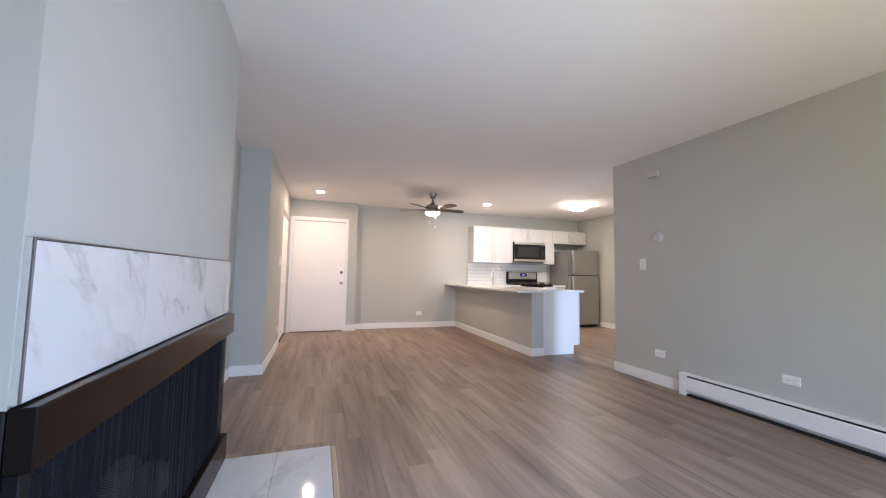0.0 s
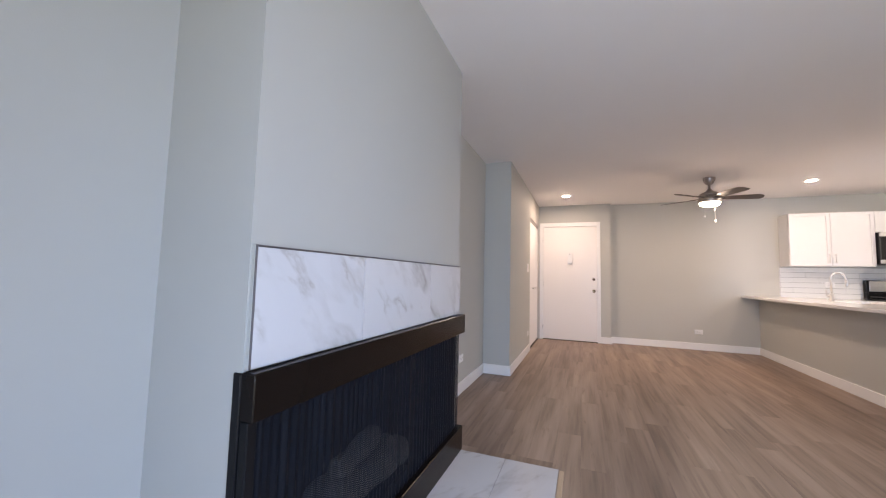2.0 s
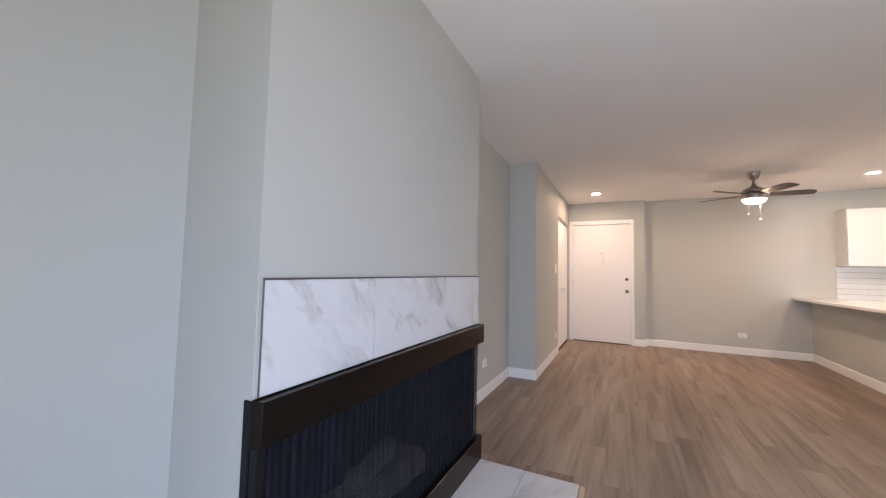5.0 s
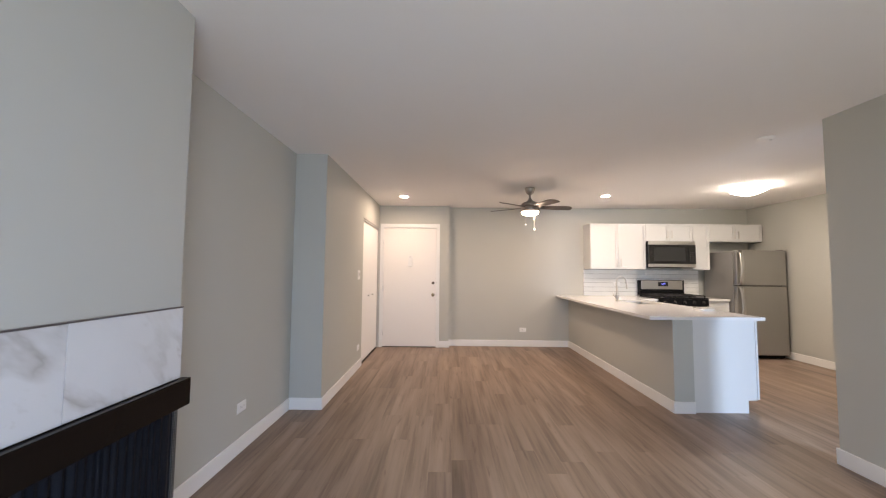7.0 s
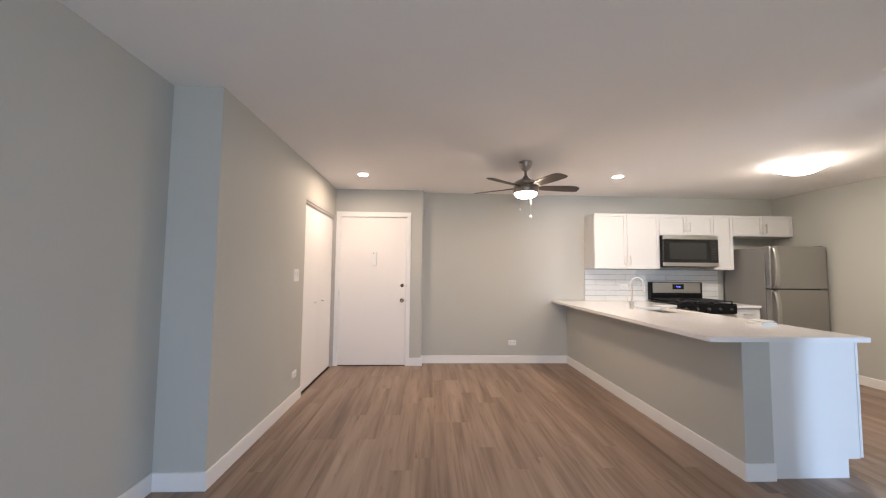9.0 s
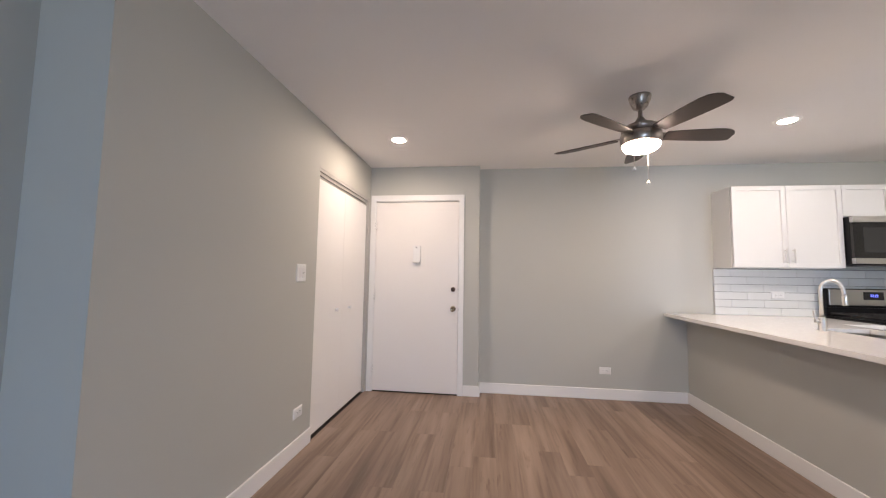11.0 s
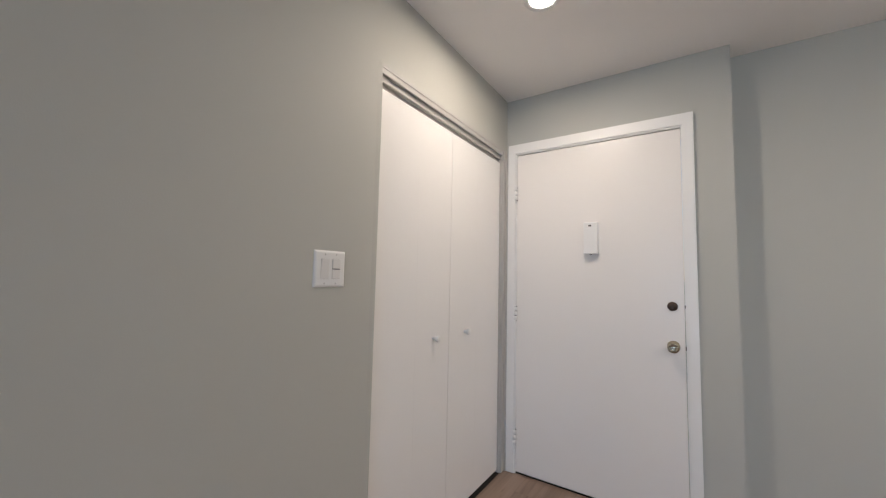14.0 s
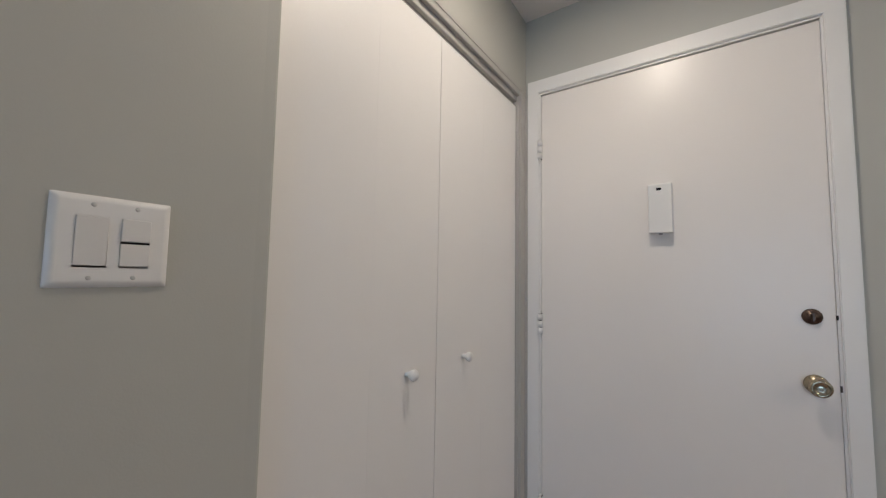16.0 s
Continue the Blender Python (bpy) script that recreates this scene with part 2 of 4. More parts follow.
def boxes(rows, bev=0.0, seg=1):
    bm = bmesh.new()
    for r in rows:
        box(bm, *r, bev=bev, seg=seg)
    return bm


def lathe(bm, profile, centre=(0, 0, 0), n=32, turn=None):
    """Turns (radius, height) pairs round the z axis, then places the result."""
    rings = []
    for r, z in profile:
        if r < 1e-5:
            rings.append([bm.verts.new((0, 0, z))])
        else:
            rings.append([bm.verts.new((r * math.cos(2 * math.pi * i / n), r * math.sin(2 * math.pi * i / n), z)) for i in range(n)])
    for a, b in zip(rings, rings[1:]):
        for i in range(n):
            j = (i + 1) % n
            q = [a[i % len(a)], a[j % len(a)], b[j % len(b)], b[i % len(b)]]
            q = list(dict.fromkeys(q))
            if len(q) > 2:
                bm.faces.new(q)
    m = Matrix.Translation(centre) @ (turn or Matrix())
    bmesh.ops.transform(bm, matrix=m, verts=[v for ring in rings for v in ring])
    for f in {f for ring in rings for v in ring for f in v.link_faces}:
        f.smooth = True
    return bm


def tube(bm, pts, r, n=12):
    pts = [Vector(p) for p in pts]
    rings, side = [], None
    for i, p in enumerate(pts):
        d = (pts[min(i + 1, len(pts) - 1)] - pts[max(i - 1, 0)]).normalized()
        if side is None:
            side = d.orthogonal().normalized()
        side = (side - d * side.dot(d)).normalized()
        up = d.cross(side)
        rr = r[i] if isinstance(r, (list, tuple)) else r
        rings.append([bm.verts.new(p + rr * (math.cos(2 * math.pi * k / n) * side + math.sin(2 * math.pi * k / n) * up)) for k in range(n)])
    for a, b in zip(rings, rings[1:]):
        for k in range(n):
            f = bm.faces.new((a[k], a[(k + 1) % n], b[(k + 1) % n], b[k]))
            f.smooth = True
    bm.faces.new(rings[0][::-1])
    bm.faces.new(rings[-1])
    return bm


def mesh_object(name, bm, material):
    bmesh.ops.recalc_face_normals(bm, faces=bm.faces[:])
    lo = Vector([min(v.co[i] for v in bm.verts) for i in range(3)])
    hi = Vector([max(v.co[i] for v in bm.verts) for i in range(3)])
    base = Vector(((lo.x + hi.x) / 2, (lo.y + hi.y) / 2, lo.z))
    bmesh.ops.translate(bm, vec=-base, verts=bm.verts[:])
    me = bpy.data.meshes.new(name)
    bm.to_mesh(me)
    bm.free()
    me.materials.append(material)
    ob = new(name, me)
    ob.location = base
    return ob


def part(name, bm, material, parent, label=""):
    ob = mesh_object(name, bm, material)
    ob.parent = parent
    ob.matrix_parent_inverse = parent.matrix_basis.inverted()
    return tagged(ob, label)


def thing(name, at, label, category, group="", kind=""):
    ob = new(name)
    ob.empty_display_size = 0.05
    ob.location = at
    return tagged(ob, label, category, group, kind)


def structure(name, bm, material, label, category):
    return tagged(mesh_object(name, bm, material), label, category, kind="structure")


# ---- setting ----
H = 2.44
structure("ceiling", boxes([(-0.92, 6.12, -1.17, 7.2, H, H + 0.1)]), CEIL, "flat off-white painted drywall ceiling", "ceiling")
floor = structure("floor", boxes([(-0.92, 6.12, -1.17, 7.2, -0.08, -0.006)]), SUBFLOOR, "grey-brown wood-look vinyl plank floor", "floor")
ground = structure("ground", boxes([(-900, 900, -900, 900, -0.6, -0.3)]), LAWN, "green lawn outside the patio door", "ground")

structure("wall_west_living", boxes([(-0.92, -0.80, -1.17, 4.11, 0, H)]), WALL, "light grey painted drywall wall beside the fireplace", "wall")
structure("wall_west_dining", boxes([(-0.92, -0.495, 4.11, 5.70, 0, H)]), WALL, "light grey painted wall beside the closet", "wall")
structure("wall_west_header", boxes([(-0.62, -0.495, 5.70, 6.935, 2.085, H)]), WALL, "light grey painted wall above the closet doors", "wall")
structure("wall_west_closet", boxes([(-0.92, -0.80, 5.70, 6.868, 0, H)]), WALL, "light grey painted back wall of the closet", "wall")
structure("wall_west_corner", boxes([(-0.92, -0.545, 6.868, 7.2, 0, 2.085), (-0.92, -0.62, 6.868, 7.2, 2.085, H), (-0.62, -0.545, 6.935, 7.2, 2.085, H)]), WALL, "light grey painted wall end in the entry corner", "wall")
structure("wall_north_entry", boxes([(-0.545, -0.445, 6.935, 7.2, 0, H), (0.535, 0.719, 6.935, 7.2, 0, H), (-0.445, 0.535, 6.935, 7.2, 2.075, H)]), WALL, "light grey painted wall round the entry door", "wall")
structure("wall_north", boxes([(0.719, 6.0, 7.078, 7.2, 0, H)]), WALL, "light grey painted dining and kitchen wall", "wall")
structure("wall_east_kitchen", boxes([(6.0, 6.12, 4.2, 7.2, 0, H)]), WALL, "light grey painted kitchen side wall", "wall")
structure("wall_south_kitchen", boxes([(4.72, 6.0, 4.2, 4.32, 0, H)]), WALL, "light grey painted kitchen wall", "wall")
structure("wall_east_hall", boxes([(4.60, 4.72, -1.17, -0.35, 0, H), (4.60, 4.72, 0.65, 3.16, 0, H), (4.60, 4.72, -0.35, 0.65, 0, 0.60), (4.60, 4.72, -0.35, 0.65, 1.95, H), (4.60, 4.72, 4.06, 4.32, 0, H), (4.60, 4.72, 3.16, 4.06, 2.06, H)]), WALL, "light grey painted hallway wall", "wall")
structure("wall_east_living", boxes([(3.41, 3.53, -1.05, 3.245, 0, H)]), WALL, "light grey painted living room wall", "wall")
structure("wall_south", boxes([(-0.80, 0.45, -1.17, -1.05, 0, H), (2.45, 4.60, -1.17, -1.05, 0, H), (0.45, 2.45, -1.17, -1.05, 2.05, H), (0.45, 2.45, -1.17, -1.05, 0, 0.03)]), WALL, "light grey painted outside wall with window openings", "wall")
structure("wall_peninsula", boxes([(2.825, 3.015, 4.13, 7.078, 0, 0.864)], 0.003), WALL, "light grey painted half-height wall under the counter", "wall")


def window(name, x0, x1, z0, z1, bars, label):
    w = thing(name, ((x0 + x1) / 2, -1.11, z0), label, "window", kind="structure")
    rows = [(x0, x1, -1.15, -1.09, z0, z0 + 0.05), (x0, x1, -1.15, -1.09, z1 - 0.05, z1), (x0, x0 + 0.05, -1.15, -1.09, z0 + 0.05, z1 - 0.05), (x1 - 0.05, x1, -1.15, -1.09, z0 + 0.05, z1 - 0.05)]
    cuts = [x0 + 0.05] + [x0 + (x1 - x0) * (i + 1) / (bars + 1) for i in range(bars)] + [x1 - 0.05]
    for c in cuts[1:-1]:
        rows.append((c - 0.03, c + 0.03, -1.15, -1.09, z0 + 0.05, z1 - 0.05))
    part("window_frame", boxes(rows), TRIM, w)
    for a, b in zip(cuts, cuts[1:]):
        p = part("pane", boxes([(a + 0.002, b - 0.002, -1.123, -1.117, z0 + 0.052, z1 - 0.052)]), PANE, w)
        p.visible_shadow = False


window("window_1", 0.45, 2.45, 0.03, 2.05, 1, "white sliding patio door with clear glass")
w2 = thing("window_2", (4.66, 0.15, 0.60), "white-framed hallway window with clear glass", "window", kind="structure")
part("window_frame", boxes([(4.63, 4.69, -0.35, 0.65, 0.60, 0.65), (4.63, 4.69, -0.35, 0.65, 1.90, 1.95), (4.63, 4.69, -0.35, -0.30, 0.65, 1.90), (4.63, 4.69, 0.60, 0.65, 0.65, 1.90)]), TRIM, w2)
w2p = part("pane", boxes([(4.657, 4.663, -0.298, 0.598, 0.652, 1.898)]), PANE, w2)
w2p.visible_shadow = False


def baseboard(x0, x1, y0, y1, label="white painted baseboard along the wall"):
    bm = boxes([(x0, x1, y0, y1, 0.0, 0.108)], 0.003)
    structure("baseboard", bm, TRIM, label, "baseboard")


B = 0.014
baseboard(-0.80, -0.80 + B, 2.19, 4.11 - B)
baseboard(-0.80, -0.495 + B, 4.11 - B, 4.11)
baseboard(-0.495, -0.495 + B, 4.11, 5.70)
baseboard(0.558, 0.719 + B, 6.935 - B, 6.935)
baseboard(0.719, 0.719 + B, 6.935, 7.078)
baseboard(0.719 + B, 2.825 - B, 7.078 - B, 7.078)
baseboard(2.825 - B, 2.825, 4.13 - B, 7.078)
baseboard(2.825, 3.015, 4.13 - B, 4.13)
baseboard(6.0 - B, 6.0, 4.32, 7.078)
baseboard(4.72, 6.0 - B, 4.32, 4.32 + B)
baseboard(4.60 - B, 4.60, 4.13, 4.32 + B)
baseboard(3.41, 3.53, 3.245, 3.245 + B)
baseboard(3.41 - B, 3.41, 2.40, 3.245 + B)
baseboard(3.53, 3.53 + B, -1.05, 3.245 + B)
baseboard(-0.80, -0.80 + B, -1.05, 0.625)

# hallway door, seen only as a sliver of casing
d2 = thing("door_2", (4.62, 3.61, 0), "white hallway door with flat white casing", "door", kind="structure")
part("door_casing", boxes([(4.582, 4.60, 4.06, 4.125, 0, 2.06), (4.582, 4.60, 3.095, 3.16, 0, 2.06), (4.582, 4.60, 3.095, 4.125, 2.06, 2.125)], 0.002), TRIM, d2)
part("door_leaf", boxes([(4.615, 4.655, 3.165, 4.055, 0.01, 2.055)], 0.002), DOORW, d2)

# ---- chimney breast and fireplace ----
fp = thing("fireplace", (-0.6, 1.41, 0), "dark bronze gas fireplace with a black mesh curtain", "fireplace")
structure("chimney_breast", boxes([(-0.80, -0.464, 0.625, 2.187, 0.73, H), (-0.80, -0.493, 0.625, 0.6395, 0, 0.73), (-0.80, -0.464, 2.1805, 2.187, 0, 0.73)]), WALL, "light grey painted chimney breast above the fireplace", "wall")
part("firebox", boxes([(-0.80, -0.775, 0.64, 2.175, 0.02, 0.73), (-0.775, -0.47, 0.64, 0.655, 0.02, 0.73), (-0.775, -0.47, 2.163, 2.180, 0.02, 0.73), (-0.775, -0.47, 0.655, 2.163, 0.02, 0.12), (-0.775, -0.50, 0.655, 2.163, 0.70, 0.729)]), SOOT, fp, "soot-black firebox lining")
part("mantel_beam", boxes([(-0.462, -0.418, 0.620, 2.210, 0.735, 0.8475)], 0.003), BRONZE, fp, "glossy dark bronze mantel beam")
part("bottom_rail", boxes([(-0.47, -0.422, 0.655, 2.207, 0.022, 0.165)], 0.003), BRONZE, fp, "glossy dark bronze bottom rail")
part("side_frame", boxes([(-0.489, -0.463, 0.6195, 0.640, 0.022, 0.844)], 0.003), BLACK, fp, "black side frame")
part("side_frame", boxes([(-0.462, -0.436, 0.623, 0.652, 0.022, 0.735)], 0.003), BLACK, fp, "black corner post")


def pleats(y0, y1, z0, z1, x, waves, depth, phase):
    bm = bmesh.new()
    n, rows = int((y1 - y0) / 0.006), 6
    grid = []
    for r in range(rows + 1):
        s = r / rows
        line = []
        for i in range(n + 1):
            u = i / n
            ph = phase + waves * 2 * math.pi * (u + 0.020 * math.sin(7 * u + phase) + 0.009 * math.sin(23 * u))
            k = 1.0 + 0.9 * noise.noise((u * 18, phase, 0.3))
            line.append(bm.verts.new((x + depth * k * (0.75 + 0.25 * s) * math.sin(ph + 0.5 * s * math.sin(5 * u)), y0 + (y1 - y0) * u, z0 + (z1 - z0) * s)))
        grid.append(line)
    for a, b in zip(grid, grid[1:]):
        for i in range(n):
            bm.faces.new((a[i], a[i + 1], b[i + 1], b[i])).smooth = True
    return bm


part("mesh_curtain", pleats(0.655, 1.42, 0.166, 0.735, -0.450, 26, 0.0045, 0.4), MESHM, fp, "pleated black steel mesh curtain")
part("mesh_curtain", pleats(1.41, 2.178, 0.166, 0.735, -0.452, 23, 0.0050, 2.1), MESHM, fp, "pleated black steel mesh curtain")


def log(p0, p1, r, seed):
    bm = bmesh.new()
    pts, rad = [], []
    a, b = Vector(p0), Vector(p1)
    for i in range(15):
        s = i / 14
        pts.append(a.lerp(b, s) + Vector((0, 0, 0.012 * math.sin(3 * s + seed))))
        rad.append(r * (0.55 if i in (0, 14) else 1) * (1 + 0.18 * noise.noise((s * 4, seed, 0))))
    tube(bm, pts, rad, 16)
    for v in bm.verts:
        v.co += 0.012 * noise.noise_vector(v.co * 14 + Vector((seed, 0, 0)))
    return bm


logs = thing("gas_logs", (-0.62, 1.35, 0.12), "pale ceramic gas logs stacked behind the mesh curtain", "fire logs")
part("burner_pan", boxes([(-0.70, -0.50, 1.02, 1.76, 0.1202, 0.172)], 0.006), SOOT, logs, "sooty black burner pan")
part("log", log((-0.575, 1.12, 0.232), (-0.575, 1.68, 0.240), 0.064, 1.0), LOG, logs)
part("log", log((-0.665, 1.10, 0.225), (-0.655, 1.72, 0.230), 0.056, 2.0), LOG, logs)
part("log", log((-0.600, 1.17, 0.345), (-0.590, 1.45, 0.372), 0.043, 4.0), LOG, logs)

# marble surround above the mantel
sur = structure("marble_surround", boxes([(-0.4635, -0.458, 0.632, 2.187, 0.851, 1.146)]), GROUT, "white marble tile band with grey veins above the mantel", "tile surround")
for a, b in ((0.636, 1.0998), (1.1034, 1.7102), (1.7122, 2.187)):
    part("tile", boxes([(-0.457, -0.450, a, b, 0.852, 1.145)], 0.0003), MARBLE, sur)
part("caulk_edge", boxes([(-0.4635, -0.4535, 0.6295, 0.6318, 0.851, 1.1500)]), WALL, sur, "wall-coloured caulk edge")
part("edge_trim", boxes([(-0.4533, -0.449, 0.630, 0.6345, 0.851, 1.1505), (-0.464, -0.449, 0.6345, 2.187, 1.1465, 1.1505)], 0.001), EDGE, sur, "thin dark metal tile edge trim")

hearth = structure("hearth", boxes([(-0.47, 0.148, 0.56, 2.198, -0.004, 0.013)]), GROUT, "white veined marble tile hearth set in the floor", "hearth")
for x0, x1 in ((-0.47, -0.150), (-0.148, 0.150)):
    for y0, y1 in ((0.56, 0.974), (0.976, 1.586), (1.588, 2.200)):
        part("tile", boxes([(x0, x1, y0, y1, 0.012, 0.021)], 0.001), HEARTHM, hearth)
part("edge_strip", boxes([(0.151, 0.180, 0.56, 2.203, -0.002, 0.018)], 0.006, 2), THRESH, hearth, "light oak transition strip")

# ---- entry ----
door = thing("door_1", (0.047, 6.95, 0), "closed flush white enamel entry door in a flat white casing", "door", kind="structure")
bm = bmesh.new()
outline = [(-0.478, 0), (-0.424, 0), (-0.424, 2.057), (0.5075, 2.057), (0.5075, 0), (0.557, 0), (0.557, 2.120), (-0.478, 2.120)]
arch = bm.faces.new([bm.verts.new((x, 6.9345, z)) for x, z in outline])
ext = bmesh.ops.extrude_face_region(bm, geom=[arch])
bmesh.ops.translate(bm, vec=(0, -0.0205, 0), verts=[g for g in ext["geom"] if isinstance(g, bmesh.types.BMVert)])
bmesh.ops.recalc_face_normals(bm, faces=bm.faces)
bmesh.ops.bevel(bm, geom=[e for e in bm.edges if all(v.co.y < 6.92 for v in e.verts)], offset=0.003, segments=2, affect="EDGES")
part("door_casing", bm, TRIM, door)
part("door_jamb", boxes([(-0.4445, -0.4165, 6.9235, 7.10, 0, 2.0745), (0.5005, 0.5345, 6.9235, 7.10, 0, 2.0745), (-0.4165, 0.5005, 6.9235, 7.10, 2.0490, 2.0745)]), TRIM, door)
leaf = part("door_leaf", boxes([(-0.4145, 0.4992, 6.922, 6.966, 0.014, 2.041)], 0.002), DOORW, door)
# threshold coloured near-black as the shade in the gap under the door
part("threshold", boxes([(-0.4185, 0.5025, 6.93, 7.12, -0.004, 0.010)], 0.002), GAPSHADE, door, "threshold, black for the shade under the door")
for z in (1.785, 1.000, 0.227):
    bm = bmesh.new()
    for k in range(3):
        lathe(bm, [(0, -0.0132), (0.0108, -0.0132), (0.0108, 0.0132), (0, 0.0132)], (-0.4165, 6.9085, z - 0.030 + 0.030 * k), 12)
    lathe(bm, [(0, -0.006), (0.0055, -0.004), (0.0055, 0.004), (0, 0.006)], (-0.4165, 6.9085, z - 0.049), 10)
    lathe(bm, [(0, -0.006), (0.0055, -0.004), (0.0055, 0.004), (0, 0.006)], (-0.4165, 6.9085, z + 0.049), 10)
    hinge = part("hinge", bm, TRIM, door, "painted-over white hinge")
    # flat black box painting the shade behind the hinge barrel
    part("hinge_shade", boxes([(-0.4225, -0.4105, 6.908, 6.9225, z - 0.046, z + 0.046)]), GAPSHADE, hinge)
FACE = pose(0, 0, 0, 90, 0, 0)
bm = bmesh.new()
lathe(bm, [(0, 0), (0.029, 0), (0.029, 0.004), (0.024, 0.009), (0.012, 0.012), (0.011, 0.030), (0.016, 0.036), (0.025, 0.044), (0.027, 0.054), (0.024, 0.062), (0.018, 0.064), (0.015, 0.059), (0.006, 0.058), (0, 0.060)], (0.447, 6.9218, 0.894), 32, FACE)
knob = part("door_knob", bm, BRASS, door, "worn nickel-brass door knob")
bm = bmesh.new()
lathe(bm, [(0, 0), (0.024, 0), (0.024, 0.004), (0.020, 0.007), (0.016, 0.007), (0.015, 0.011), (0, 0.011)], (0.446, 6.9218, 1.099), 28, FACE)
box(bm, 0.442, 0.450, 6.899, 6.911, 1.085, 1.113, 0.002)
part("deadbolt", bm, TARNISH, door, "tarnished deadbolt thumb-turn")
# black block paints the dark of the deadbolt's hole in the jamb
part("latch_mark", boxes([(0.4985, 0.5030, 6.9200, 6.9240, 1.092, 1.106)]), GAPSHADE, door)
part("latch_mark", boxes([(0.4985, 0.5030, 6.9200, 6.9240, 0.880, 0.898)]), TARNISH, door)

chime = thing("door_chime", (0.051, 6.906, 1.373), "small white plastic door chime box on the entry door", "door chime")
part("case", boxes([(0.012, 0.090, 6.888, 6.9215, 1.376, 1.562)], 0.004, 2), PLASTIC, chime)
part("cover_lip", boxes([(0.014, 0.088, 6.8855, 6.888, 1.378, 1.527)], 0.001), PLASTIC, chime)
part("sensor_slot", boxes([(0.040, 0.056, 6.8865, 6.889, 1.537, 1.546)]), BLACK, chime, "small black slot")
part("push_button", boxes([(0.044, 0.056, 6.896, 6.908, 1.371, 1.377)], 0.001), GUN, chime)

closet = thing("closet_door", (-0.53, 6.28, 0), "closed white flush bifold closet doors with small round knobs", "closet door", kind="structure")
seams = (5.704, 5.984, 6.264, 6.552, 6.856)
for a, b in zip(seams, seams[1:]):
    part("door_panel", boxes([(-0.540, -0.512, a + (0.0012 if a in (seams[0], seams[2]) else 0.0001), b - (0.0012 if b in (seams[2], seams[4]) else 0.0001), 0.022, 1.992)]), CLOSETW, closet)
for y in (6.125, 6.421):
    bm = bmesh.new()
    lathe(bm, [(0, 0), (0.008, 0), (0.0075, 0.010), (0.012, 0.016), (0.016, 0.022), (0.0165, 0.028), (0.013, 0.034), (0, 0.036)], (-0.5119, y, 0.930), 24, pose(0, 0, 0, 0, 90, 0))
    part("closet_knob", bm, PLASTIC, closet, "round white knob")
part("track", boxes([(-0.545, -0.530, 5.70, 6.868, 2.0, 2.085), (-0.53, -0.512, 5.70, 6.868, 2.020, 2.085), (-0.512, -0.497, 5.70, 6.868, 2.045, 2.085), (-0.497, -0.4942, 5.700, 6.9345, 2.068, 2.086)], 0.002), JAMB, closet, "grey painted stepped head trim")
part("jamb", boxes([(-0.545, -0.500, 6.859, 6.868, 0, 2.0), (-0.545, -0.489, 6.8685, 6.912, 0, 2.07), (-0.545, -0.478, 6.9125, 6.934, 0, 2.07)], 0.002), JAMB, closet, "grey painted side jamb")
bm = bmesh.new()
rim = bm.faces.new([bm.verts.new((x, y, 0.109)) for x, y in ((-0.4953, 5.672), (-0.4930, 5.6965), (-0.4940, 5.7004), (-0.4965, 5.7004))])
ext = bmesh.ops.extrude_face_region(bm, geom=[rim])
bmesh.ops.translate(bm, vec=(0, 0, 1.976), verts=[g for g in ext["geom"] if isinstance(g, bmesh.types.BMVert)])
bmesh.ops.recalc_face_normals(bm, faces=bm.faces)
part("corner_bead", bm, WALL, closet, "painted corner bead")
# dark sheet on the floor paints the shade under the closet doors
part("floor_gap_shade", boxes([(-0.62, -0.50, 5.70, 6.868, -0.002, 0.004)]), GAPSHADE, closet)


# ---- electrical plates; built facing -y, then turned to their wall ----
def plate_parts(owner, w, h):
    """Wall plate with a pillowed rim: a flat face and a soft slope down to the wall."""
    bm = boxes([(-w / 2, w / 2, -0.0068, 0.004, -h / 2, h / 2)])
    bm.normal_update()
    face = [f for f in bm.faces if f.normal.y < -0.9]
    bmesh.ops.inset_individual(bm, faces=face, thickness=0.0085)
    rim = set(face[0].verts)
    for v in bm.verts:
        if v.co.y < 0 and v not in rim:
            v.co.y = -0.0022
    slopes = [e for e in bm.edges if all(v.co.y < -0.001 for v in e.verts)]
    bmesh.ops.bevel(bm, geom=slopes, offset=0.0030, segments=3, affect="EDGES", profile=0.5)
    for f in bm.faces:
        f.smooth = abs(f.normal.y) < 0.999 and f.calc_area() < 0.0006
    part("plate", bm, PLASTIC, owner)


def screws(owner, spots):
    for x, z in spots:
        bm = bmesh.new()
        lathe(bm, [(0, 0), (0.0033, 0), (0.003, 0.0012), (0, 0.0014)], (x, -0.006, z), 12, FACE)
        part("screw", bm, SCREW, owner)


def outlet(at, turn, label):
    o = thing("outlet", (0, 0, 0), label, "outlet", "wall outlets")
    plate_parts(o, 0.116, 0.072)
    for x in (-0.0195, 0.0195):
        bm = boxes([(x - 0.0165, x + 0.0165, -0.0085, -0.005, -0.0165, 0.0165)], 0.003, 2)
        face = part("receptacle", bm, PLASTIC, o)
        part("slot", boxes([(x - 0.006, x + 0.002, -0.0088, -0.0083, 0.005, 0.0068), (x - 0.006, x + 0.002, -0.0088, -0.0083, -0.0068, -0.005), (x + 0.006, x + 0.010, -0.0088, -0.0083, -0.002, 0.002)]), BLACK, face)
    screws(o, [(0, 0)])
    o.matrix_basis = pose(*at, 0, 0, turn)
    return o


